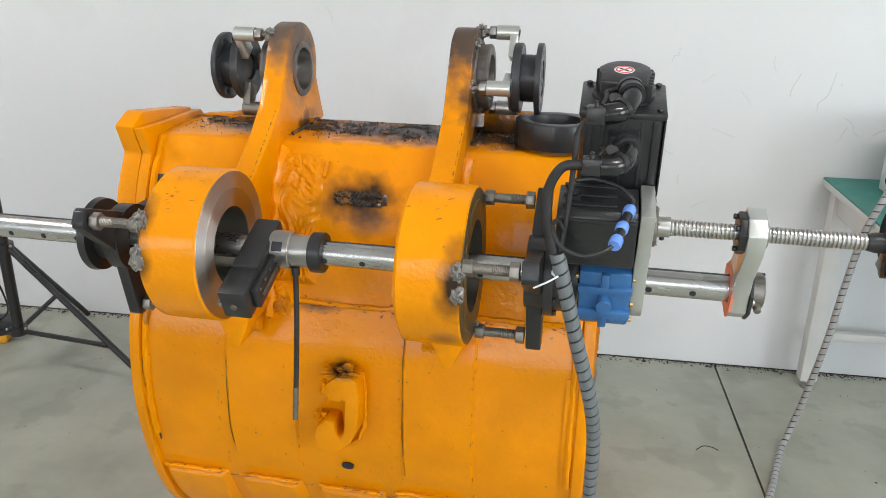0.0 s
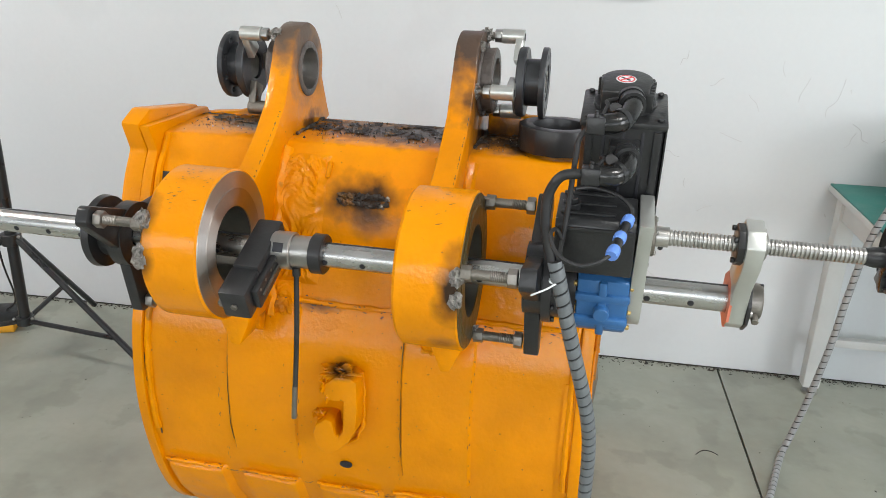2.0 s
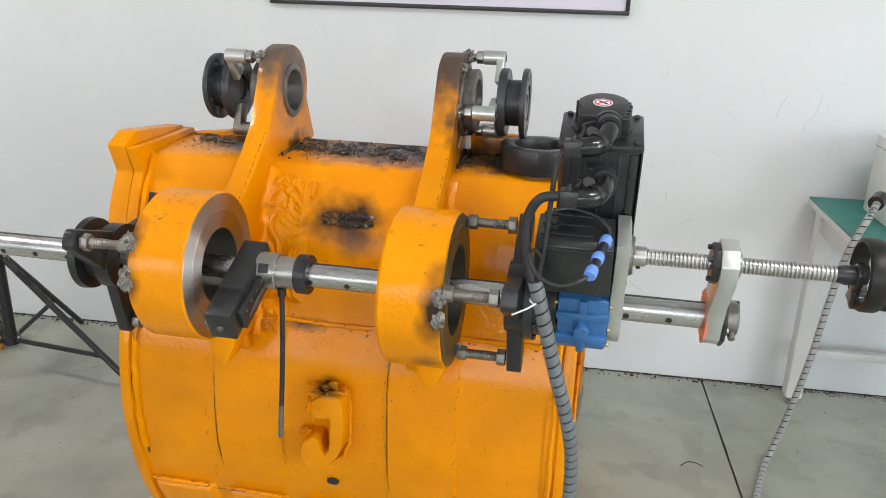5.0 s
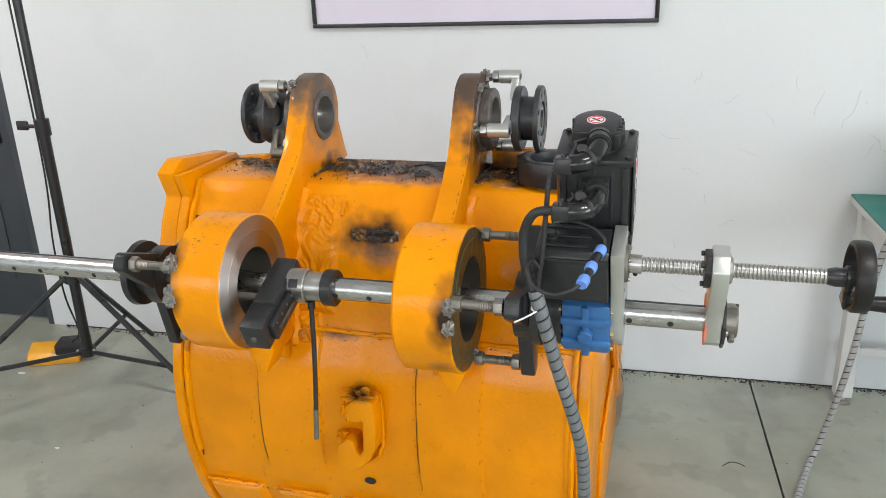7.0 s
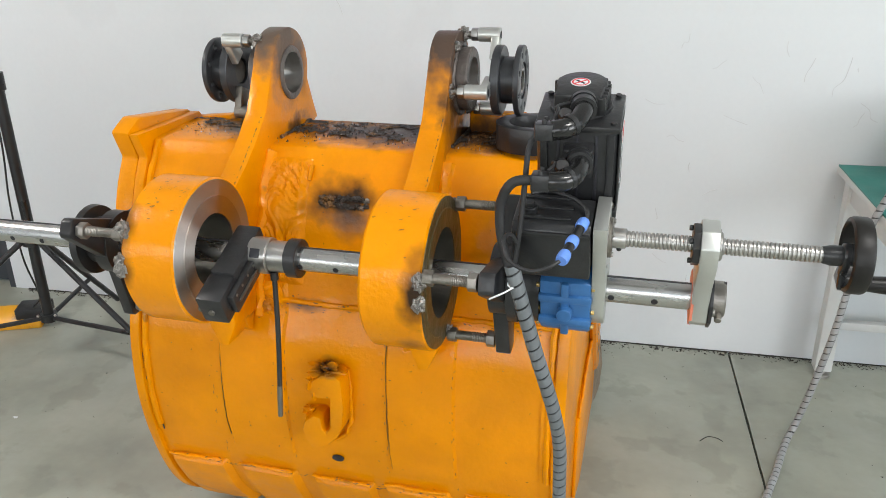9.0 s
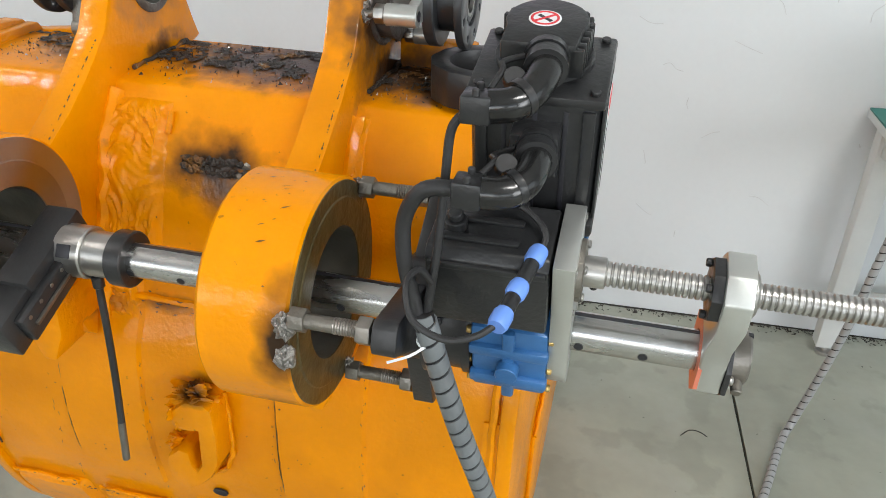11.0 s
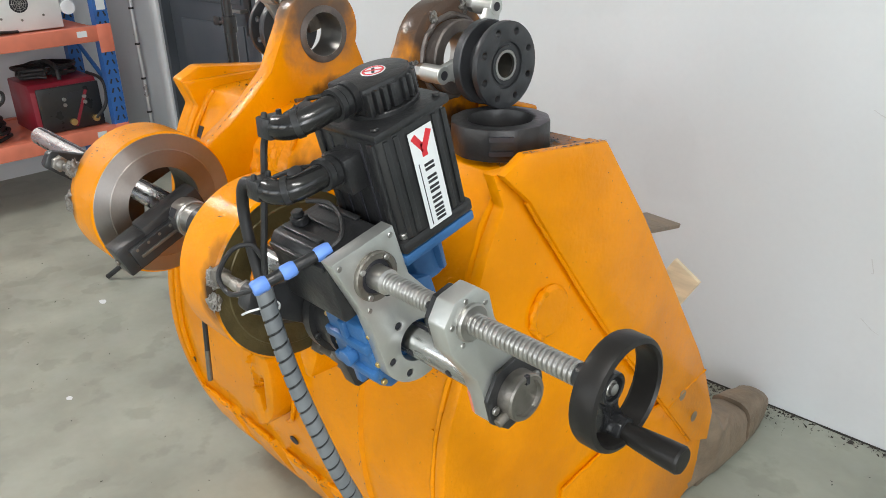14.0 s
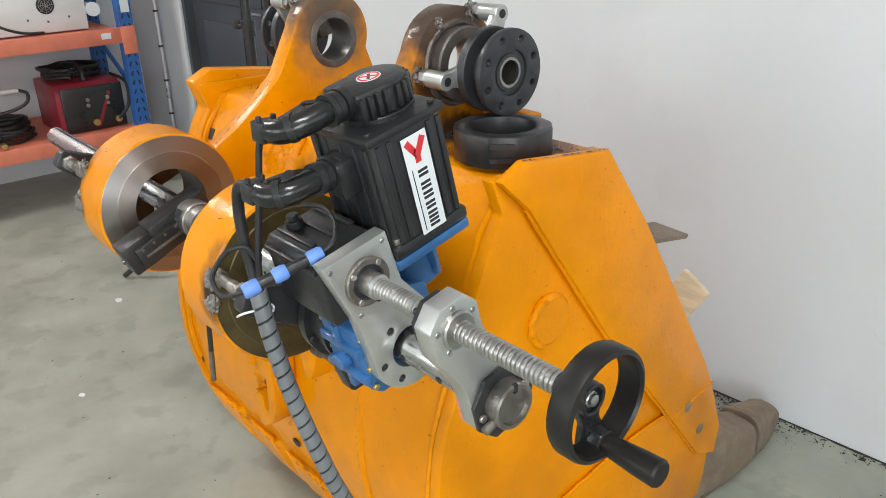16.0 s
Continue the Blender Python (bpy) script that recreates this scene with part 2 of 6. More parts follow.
def prism(poly, a, b, axis="x", holes=(), bev=0.0, bm=None):
    """A plate: a polygon (with holes) drawn out from a to b along an axis."""
    own = bm is None
    bm = bm or bmesh.new()
    f = MAPS[axis]
    caps = []
    for w in (a, b):
        loops = []
        for ring in (poly, *holes):
            loops.append([bm.verts.new(f(w, u, v)) for u, v in ring])
        caps.append(loops)
    for la, lb in zip(*caps):
        n = len(la)
        for i in range(n):
            bm.faces.new((la[i], la[(i + 1) % n], lb[(i + 1) % n], lb[i]))
    for loops in caps:
        if len(loops) == 1:
            bm.faces.new(loops[0])
        else:
            edges = [bm.edges.get((l[i], l[(i + 1) % len(l)])) for l in loops for i in range(len(l))]
            bmesh.ops.triangle_fill(bm, use_beauty=True, edges=edges)
    bmesh.ops.recalc_face_normals(bm, faces=bm.faces)
    if own:
        soften(bm, bev)
    return bm


def box(x0, x1, y0, y1, z0, z1, bev=0.0):
    return prism([(y0, z0), (y1, z0), (y1, z1), (y0, z1)], x0, x1, "x", bev=bev)


def lathe(prof, axis="x", at=(0, 0), seg=40, closed=False, bm=None):
    """Turns a profile of (place along the axis, radius) about an axis through at."""
    bm = bm or bmesh.new()
    f = MAPS[axis]
    rings = []
    for w, r in prof:
        if r < 1e-6:
            rings.append([bm.verts.new(f(w, *at))])
        else:
            rings.append([bm.verts.new(f(w, at[0] + r * math.cos(2 * math.pi * i / seg), at[1] + r * math.sin(2 * math.pi * i / seg))) for i in range(seg)])
    pairs = list(zip(rings, rings[1:])) + ([(rings[-1], rings[0])] if closed else [])
    for p, q in pairs:
        for i in range(seg):
            j = (i + 1) % seg
            if len(p) == 1 and len(q) > 1:
                bm.faces.new((p[0], q[j], q[i]))
            elif len(q) == 1 and len(p) > 1:
                bm.faces.new((p[i], p[j], q[0]))
            elif len(p) > 1:
                bm.faces.new((p[i], p[j], q[j], q[i]))
    bmesh.ops.recalc_face_normals(bm, faces=bm.faces)
    return bm


def rod(x0, x1, r, at, axis="x", seg=24, bev=0.001):
    return lathe([(x0, 0), (x0, r - bev), (x0 + bev, r), (x1 - bev, r), (x1, r - bev), (x1, 0)], axis, at, seg)


def hexnut(x0, x1, r, at, axis="x"):
    return prism(circle(r, 6, at[0], at[1], 15, 375), x0, x1, axis, bev=0.0012)


def spline(pts, per=8):
    P = [Vector(p) for p in pts]
    out = []
    for i in range(len(P) - 1):
        a, b, c, d = P[max(i - 1, 0)], P[i], P[i + 1], P[min(i + 2, len(P) - 1)]
        for k in range(per):
            t = k / per
            out.append(0.5 * ((2 * b) + (c - a) * t + (2 * a - 5 * b + 4 * c - d) * t * t + (3 * b - a - 3 * c + d) * t ** 3))
    return out + [P[-1]]


def tube(pts, r, seg=12, per=8, rr=None, bm=None):
    """A round tube along a smooth line; rr(i, n) may vary the radius."""
    bm = bm or bmesh.new()
    P = spline(pts, per) if per else [Vector(p) for p in pts]
    up = Vector((0.31, 0.77, 0.55))
    rings = []
    for i, p in enumerate(P):
        d = (P[min(i + 1, len(P) - 1)] - P[max(i - 1, 0)]).normalized()
        s = d.cross(up).normalized()
        up = s.cross(d).normalized()
        rad = rr(i, len(P)) if rr else r
        rings.append([bm.verts.new(p + (s * math.cos(2 * math.pi * k / seg) + up * math.sin(2 * math.pi * k / seg)) * rad) for k in range(seg)])
    for a, b in zip(rings, rings[1:]):
        for k in range(seg):
            bm.faces.new((a[k], a[(k + 1) % seg], b[(k + 1) % seg], b[k]))
    for e in (rings[0], rings[-1]):
        bm.faces.new(e)
    bmesh.ops.recalc_face_normals(bm, faces=bm.faces)
    return bm


def merge(*bms):
    out = bmesh.new()
    for b in bms:
        me = bpy.data.meshes.new("piece")
        b.to_mesh(me)
        out.from_mesh(me)
        b.free()
        bpy.data.meshes.remove(me)
    return out


def moved(bm, m):
    bm.transform(m)
    return bm


def roughen(bm, amount, scale, axis=None):
    for v in bm.verts:
        n = noise.noise_vector(v.co * scale) * amount
        v.co += n if axis is None else Vector([n[i] * axis[i] for i in range(3)])
    return bm


def blob(c, rx, ry, rz, amount=0.25, sub=3):
    """A lumpy bead of weld or grit."""
    bm = bmesh.new()
    bmesh.ops.create_icosphere(bm, subdivisions=sub, radius=1.0)
    for v in bm.verts:
        k = 1 + amount * noise.noise(v.co * 2.3 + Vector(c) * 40) + 0.5 * amount * noise.noise(v.co * 6.0 + Vector(c) * 90)
        v.co = Vector((c[0] + v.co.x * rx * k, c[1] + v.co.y * ry * k, c[2] + v.co.z * rz * k))
    return bm


def mesh_object(name, bm, mat, smooth=32):
    me = bpy.data.meshes.new(name)
    bm.normal_update()
    bm.to_mesh(me)
    bm.free()
    me.materials.append(mat)
    me.shade_smooth()
    me.set_sharp_from_angle(angle=radians(smooth))
    return new(name, me)


def part(name, bm, mat, parent, label="", smooth=32):
    ob = mesh_object(name, bm, mat, smooth)
    ob.parent = parent
    ob.matrix_parent_inverse = parent.matrix_basis.inverted()
    if label:
        ob["label"] = label
    return ob


def thing(name, at, label, category, group="", kind=""):
    ob = new(name)
    ob.empty_display_size = 0.1
    ob.location = at
    return tagged(ob, label, category, group, kind)


def solid(name, bm, mat, label, category, group="", kind="", smooth=32):
    return tagged(mesh_object(name, bm, mat, smooth), label, category, group, kind)


# ---- the room ----
WALL_M = pose(0, 1.475, 0, 0, 0, WALL_A)


def wall_y(x):
    return 1.475 + math.tan(radians(WALL_A)) * x


X0, X1, Y0, H = -3.78, 4.4, -4.0, 3.15

floor = tagged(mesh_object("floor", box(X0 - 0.3, X1 + 0.3, Y0 - 0.3, 2.2, -0.2, -0.012), M_JOINT), "dark joint dirt under the concrete slabs", "floor", kind="structure")


def joint_x(y):
    return 0.935 + (1.52 - y) * 0.065


for lo, hi in ((True, False), (False, True)):
    g = 0.0035
    if lo:
        slab = [(X0 - 0.2, Y0 - 0.2), (joint_x(Y0 - 0.2) - g, Y0 - 0.2)] + [(joint_x(y) - g + 0.0015 * noise.noise(Vector((y * 9, 1, 0))), y) for y in np.linspace(-1.2, 1.9, 60)] + [(joint_x(2.1) - g, 2.1), (X0 - 0.2, 2.1)]
    else:
        slab = [(X1 + 0.2, Y0 - 0.2), (X1 + 0.2, 2.1), (joint_x(2.1) + g, 2.1)] + [(joint_x(y) + g + 0.0015 * noise.noise(Vector((y * 9, 5, 0))), y) for y in np.linspace(1.9, -1.2, 60)] + [(joint_x(Y0 - 0.2) + g, Y0 - 0.2)]
    part("slab", prism(slab, -0.03, 0.0, "z"), M_FLOOR, floor, "worn grey-green sealed concrete slab")

# back wall with the door opening; local x runs along the wall
DX0, DX1, DH = -3.12, -2.17, 2.08
back = prism([(X0 - 0.5, -0.05), (DX0, -0.05), (DX0, DH), (DX1, DH), (DX1, -0.05), (X1 + 0.5, -0.05), (X1 + 0.5, H), (X0 - 0.5, H)], 0.0, 0.16, "y")
solid("wall_north", moved(back, WALL_M), M_WALL, "scuffed white painted plaster wall", "wall", kind="structure")
solid("wall_west", box(X0 - 0.16, X0, Y0, 1.9, -0.05, H), M_WALL, "white painted wall behind the storage rack", "wall", kind="structure")
solid("wall_east", prism([(Y0, -0.05), (1.9, -0.05), (1.9, H), (Y0, H)], X1, X1 + 0.16, "x", holes=[[(c - 0.95, 0.85), (c + 0.95, 0.85), (c + 0.95, 2.65), (c - 0.95, 2.65)] for c in (-2.55, -0.35)]), M_WALL, "white wall with two wide window openings", "wall", kind="structure")
wins = [[(c - 1.05, 0.85), (c + 1.05, 0.85), (c + 1.05, 2.65), (c - 1.05, 2.65)] for c in (-2.45, 0.15, 2.75)]
solid("wall_south", prism([(X0 - 0.2, -0.05), (X1 + 0.2, -0.05), (X1 + 0.2, H), (X0 - 0.2, H)], Y0 - 0.16, Y0, "y", holes=wins), M_WALL, "white wall with three wide window openings", "wall", kind="structure")
solid("ceiling", box(X0 - 0.2, X1 + 0.2, Y0 - 0.2, 2.2, H, H + 0.12), M_CEIL, "plain white ceiling", "ceiling", kind="structure")

door = thing("door_1", WALL_M @ Vector(((DX0 + DX1) / 2, 0.06, 0)), "closed dark grey steel door in the white wall", "door", kind="structure")
part("leaf", moved(box(DX0 + 0.03, DX1 - 0.03, 0.05, 0.09, 0.01, DH - 0.03, 0.003), WALL_M), M_DOOR, door)
part("door_frame", moved(merge(box(DX0, DX0 + 0.03, 0.0, 0.1, 0, DH), box(DX1 - 0.03, DX1, 0.0, 0.1, 0, DH), box(DX0 + 0.03, DX1 - 0.03, 0.0, 0.1, DH - 0.03, DH)), WALL_M), M_DOOR, door)
part("panel", moved(box(DX0 + 0.14, DX1 - 0.2, 0.042, 0.052, 0.2, 0.9, 0.004), WALL_M), M_DOOR, door)
part("panel", moved(box(DX0 + 0.14, DX1 - 0.2, 0.042, 0.052, 1.0, 1.9, 0.004), WALL_M), M_DOOR, door)
part("lock_plate", moved(box(-2.335, -2.285, 0.036, 0.052, 0.86, 1.1, 0.003), WALL_M), M_BLACK, door, "black lock plate")
part("door_handle", moved(merge(rod(0.0, 0.045, 0.009, (-2.31, 0.98), "y"), moved(rod(-2.42, -2.30, 0.009, (0.0, 0.98)), Matrix.Translation((0, 0, 0)))), WALL_M), M_STEEL, door, "steel lever handle")
solid("trim", moved(merge(box(DX0 - 0.085, DX0, -0.018, 0.0, 0, DH + 0.08, 0.004), box(DX0, DX1, -0.018, 0.0, DH, DH + 0.08, 0.004)), WALL_M), M_TRIM, "white door surround on the wall", "trim", kind="structure")

pipe = thing("wall_pipe", WALL_M @ Vector((-3.4, -0.035, 0)), "shiny vertical metal pipe clamped to the white wall", "pipe")
part("tube", moved(rod(0.0, 2.9, 0.013, (-3.4, -0.03), "z"), WALL_M), M_SILVERPIPE, pipe)
for k in range(14):
    part("band", moved(rod(0.12 + 0.2 * k, 0.132 + 0.2 * k, 0.0145, (-3.4, -0.03), "z", 16), WALL_M), M_BLACK, pipe, "black pipe band")

poster = thing("wall_board", WALL_M @ Vector((-0.1, -0.015, 1.33)), "pale lilac display board in a thin black frame on the wall", "board")
PX0, PX1, PZ0, PZ1 = -0.725, 0.525, 1.335, 2.2
part("panel", moved(box(PX0 + 0.012, PX1 - 0.012, -0.014, -0.004, PZ0 + 0.012, PZ1 - 0.012), WALL_M), M_POSTER, poster)
for nm, b in (("frame_rail", box(PX0, PX1, -0.024, 0.0, PZ0, PZ0 + 0.014, 0.003)), ("frame_rail", box(PX0, PX1, -0.024, 0.0, PZ1 - 0.014, PZ1, 0.003)), ("frame_stile", box(PX0, PX0 + 0.014, -0.024, 0.0, PZ0 + 0.014, PZ1 - 0.014, 0.003)), ("frame_stile", box(PX1 - 0.014, PX1, -0.024, 0.0, PZ0 + 0.014, PZ1 - 0.014, 0.003))):
    part(nm, moved(b, WALL_M), M_BLACK, poster, "black aluminium frame")

# ---- the bucket ----
BXL, BXR = -0.604, 0.48
SXL = -0.557  # the shell's own edge on the side with the thick cheek
bucket = thing("excavator_bucket", (-0.055, 0.6, 0), "orange painted excavator bucket with burnt weld marks, standing on concrete", "bucket")

FRONT = [(0.495, 1.068), (0.30, 1.066), (0.262, 1.05), (0.235, 1.01), (0.205, 0.955), (0.174, 0.87), (0.158, 0.80), (0.147, 0.755), (0.133, 0.715), (0.111, 0.66), (0.099, 0.59), (0.095, 0.50), (0.102, 0.42), (0.118, 0.34), (0.145, 0.25), (0.185, 0.165), (0.24, 0.10), (0.32, 0.05), (0.45, 0.02), (0.70, 0.008), (1.08, 0.012)]


def smooth_line(pts, per=5):
    return [(p.x, p.y) for p in spline([(a, b, 0) for a, b in pts], per)]


def offset_line(line, d):
    out = []
    for i, (y, z) in enumerate(line):
        a, b = Vector(line[max(i - 1, 0)]), Vector(line[min(i + 1, len(line) - 1)])
        t = (b - a).normalized()
        out.append((y + d * t.y, z - d * t.x))
    return out


def front_y(z):
    """The shell's outer face at a height."""
    f = [p for p in SHELL_LINE if p[0] < 0.31]
    best = min(f, key=lambda p: abs(p[1] - z))
    return best[0]


SHELL_LINE = smooth_line(FRONT)
SIGN = 1 if offset_line(SHELL_LINE, 0.02)[60][0] > SHELL_LINE[60][0] else -1


def skin(x0, x1, line, thick, nx, wave=0.0015, bm=None):
    """A bent plate: a line in the side view drawn across from x0 to x1, with a thickness inwards."""
    bm = bm or bmesh.new()
    inner = offset_line(line, SIGN * thick)
    grid = []
    for i in range(nx + 1):
        x = x0 + (x1 - x0) * i / nx
        o = [bm.verts.new((x, y + wave * noise.noise(Vector((x * 6, y * 6, z * 6))), z + wave * noise.noise(Vector((z * 5, x * 5, y * 5))))) for y, z in line]
        n = [bm.verts.new((x, y, z)) for y, z in inner]
        grid.append(o + n[::-1])
    m = len(grid[0])
    for a, b in zip(grid, grid[1:]):
        for j in range(m):
            bm.faces.new((a[j], a[(j + 1) % m], b[(j + 1) % m], b[j]))
    for g in (grid[0], grid[-1]):
        k = m // 2
        for j in range(k - 1):
            bm.faces.new((g[j], g[j + 1], g[m - 2 - j], g[m - 1 - j]))
    bmesh.ops.recalc_face_normals(bm, faces=bm.faces)
    return bm


def between(z0, z1, d):
    """The stretch of the shell line between two heights, laid d proud of it."""
    ln = [p for p in SHELL_LINE if z0 <= p[1] <= z1 and p[0] < 0.6]
    return offset_line(ln, -SIGN * d)


shell = part("shell", skin(SXL, BXR - 0.03, SHELL_LINE, 0.02, 60), M_ORANGE, bucket)
part("box_back", prism([(0.495, 1.064), (0.495, 1.046), (0.38, 0.80), (0.19, 0.80), (0.2, 0.82), (0.365, 0.82), (0.475, 1.046)], SXL + 0.02, BXR - 0.05, "x"), M_ORANGE, bucket)
part("rear_lip", roughen(prism([(-0.53, 1.06), (-0.287, 1.06), (-0.287, 1.112), (-0.37, 1.100), (-0.45, 1.078), (-0.53, 1.072)], 0.465, 0.495, "y", bev=0.006), 0.004, 9), M_ORANGE, bucket)
part("rear_lip", roughen(box(0.17, 0.30, 0.465, 0.495, 1.06, 1.115, 0.006), 0.004, 9), M_ORANGE, bucket)

# side plates: an inner wall that closes the shell and a thicker outer cheek along the opening
RIM = [(0.603, 0.909), (0.742, 0.704), (0.883, 0.493), (0.930, 0.41)]
WALLP = [(0.205, 1.085), (0.47, 1.083)] + [(y - 0.004, z - 0.003) for y, z in RIM] + [(0.985, 0.26), (1.0, 0.12), (0.96, 0.03)] + [p for p in reversed(offset_line(SHELL_LINE, -SIGN * 0.012)) if p[0] < 0.9 and p[1] < 1.03]
CHEEK = [(0.205, 1.088), (0.258, 1.113), (0.467, 1.087)] + RIM + [(0.951, 0.36), (0.995, 0.26), (0.985, 0.18), (0.90, 0.22), (0.765, 0.386), (0.505, 0.704), (0.337, 0.933), (0.268, 1.03)]
CHEEK_L = [(0.205, 1.088), (0.258, 1.113), (0.467, 1.087)] + RIM + [(0.951, 0.36), (0.995, 0.26), (0.985, 0.18), (0.90, 0.22), (0.74, 0.40), (0.52, 0.60), (0.30, 0.70)] + [p for p in reversed(offset_line(SHELL_LINE, -SIGN * 0.011)) if p[0] < 0.5 and 0.70 < p[1] < 1.03]
for side, xa, xb, xc in (("right", BXR - 0.045, BXR - 0.02, BXR), ("left", SXL + 0.024, SXL - 0.001, BXL)):
    sp = part("side_plate", prism(WALLP, min(xa, xb), max(xa, xb), "x", bev=0.004), M_ORANGE, bucket)
    ck = prism(CHEEK if side == "right" else CHEEK_L, min(xb, xc), max(xb, xc), "x", bev=0.006 if side == "right" else 0.014)
    if side == "left":
        for v in ck.verts:
            v.co.x = xb + (v.co.x - xb) * min(1.0, max(0.12, (v.co.z - 0.69) / 0.21))
    part("cheek", roughen(ck, 0.002, 12), M_ORANGE, sp, "thick orange side cutter cheek")
    ridge = [(xc, y, z) for y, z in ((0.90, 0.22), (0.765, 0.386), (0.505, 0.704), (0.337, 0.933), (0.268, 1.03))]
    part("weld_bead", roughen(tube([((xb + xc) / 2, p[1] + 0.002, p[2] - 0.002) for p in ridge], 0.0042, 8, 10), 0.002, 60), M_ORANGE, sp, "painted weld bead")
# lower corner plate on the side, with its weld lines
LOWP = [(0.40, 0.365), (0.62, 0.398), (0.76, 0.398), (0.90, 0.225), (0.985, 0.18), (0.95, 0.06), (0.55, 0.06), (0.40, 0.12)]
corner = part("corner_plate", roughen(prism(LOWP, BXR - 0.021, BXR - 0.011, "x", bev=0.004), 0.002, 14), M_ORANGE, bucket, "raised orange corner plate")
part("weld_bead", roughen(tube([(BXR - 0.013, y, z + 0.002) for y, z in LOWP[:3]], 0.0035, 8, 12), 0.002, 60), M_ORANGE, corner, "painted weld bead")
part("weld_bead", roughen(tube([(BXR - 0.001, 0.77, 0.388), (BXR - 0.001, 0.84, 0.405), (BXR - 0.001, 0.925, 0.418)], 0.0030, 8, 12), 0.002, 60), M_ORANGE, corner, "painted weld bead")
# inner corner welds where the side plates meet the shell
for xw in (SXL + 0.006, SXL + 0.034, BXR - 0.055):
    part("weld_bead", roughen(tube([(xw, y - 0.002, z) for y, z in SHELL_LINE if 0.36 < z < 1.06 and y < 0.3][::6], 0.008, 8, 8), 0.003, 30), M_WELD, bucket, "rough painted weld bead")
def strip_edge(z):
    """The inner edge of the strip bent over the shell's edge: it widens downwards."""
    return SXL + 0.012 + 0.026 * min(1.0, max(0.0, (0.72 - z) / 0.34))


def moved_strip(bm):
    for v in bm.verts:
        k = (v.co.x - SXL + 0.004) / 0.038
        v.co.x = SXL - 0.004 + k * (strip_edge(v.co.z) - SXL + 0.004)
    return bm


part("front_flap", roughen(skin(BXR - 0.070, BXR - 0.035, between(0.33, 0.66, 0.004), 0.010, 4, 0.003), 0.002, 12), M_ORANGE, bucket, "bent orange edge strip")
part("front_flap", roughen(moved_strip(skin(SXL - 0.004, SXL + 0.034, between(0.36, 0.73, 0.005), 0.010, 4, 0.002)), 0.001, 12), M_ORANGE, bucket, "bent orange edge strip")
# thin dark tube on the surface, coloured for the shade in the open gap
part("crack", roughen(tube([(strip_edge(z) + 0.001, front_y(z) - 0.003, z) for z in np.linspace(0.37, 0.72, 16)], 0.0016, 6, 4), 0.003, 60), M_SOOT, bucket, "dark line standing for the shaded open gap beside the strip")
part("side_boss", moved(roughen(lathe([(0, 0), (0, 0.05), (0.006, 0.05), (0.012, 0.042), (0.012, 0)], "x", (0, 0), 32), 0.002, 30), pose(BXR - 0.021, 0.345, 0.80)), M_ORANGE, bucket)
part("weld_bead", roughen(roughen(tube([(BXR - 0.014, 0.345 + 0.048 * math.cos(a), 0.80 + 0.048 * math.sin(a)) for a in np.linspace(1.9, 4.3, 20)], 0.0080, 8, 4), 0.004, 60), 0.002, 140), M_ORANGE, bucket, "rough weld on the side boss")
for by, bz in ((0.825, 0.395), (0.893, 0.30)):
    part("drain_hole", moved(lathe([(0, 0), (0, 0.012), (0.002, 0.014), (0.0025, 0.010), (0.001, 0)], "x", (by, bz), 20), Matrix.Translation((BXR - 0.0005, 0, 0))), M_TOOTH, bucket, "dirty bolt hole")

# raised wrapper strips, wear pads and seam on the shell's front
def raised(x0, x1, z0, z1, high, rim=0.010, nx=14, lumps=0.0, step=1.0, slant=0.0):
    """A panel lying on the shell with sloped borders; lumps: uneven weld over it."""
    bm = bmesh.new()
    ln = [p for p in smooth_line(FRONT, 24) if z0 <= p[1] <= z1 and p[0] < 0.6][:: int(step) or 1]
    run = [0.0]
    for a, b in zip(ln, ln[1:]):
        run.append(run[-1] + math.dist(a, b))
    rows = []
    for (y, z), (ya, za), s_ in zip(ln, offset_line(ln, -SIGN), run):
        row = []
        for i in range(nx + 1):
            x = x0 + (x1 - x0) * i / nx
            d = min(s_, run[-1] - s_, x - x0, x1 - x)
            k = min(1.0, d / rim)
            h = -0.002 + (high + 0.002) * k * k * (3 - 2 * k)
            if lumps:
                q = Vector((x * 58 + 3 * noise.noise(Vector((x * 9, z * 9, 1))), y * 20, z * 24 + 4 * noise.noise(Vector((x * 11, z * 7, 5)))))
                h += k * lumps * (1.0 - 2.2 * abs(noise.noise(q)) + 0.7 * noise.noise(q * 2.7) + 0.35 * noise.noise(q * 7))
            xs = x + slant * s_
            row.append(bm.verts.new((xs + 0.002 * noise.noise(Vector((z * 30, x0, 0))), y + (ya - y) * h, z + (za - z) * h)))
        rows.append(row)
    for a, b in zip(rows, rows[1:]):
        for i in range(nx):
            bm.faces.new((a[i], a[i + 1], b[i + 1], b[i]))
    bmesh.ops.recalc_face_normals(bm, faces=bm.faces)
    if sum(f.normal.y for f in bm.faces) > 0:
        bmesh.ops.reverse_faces(bm, faces=bm.faces)
    return bm


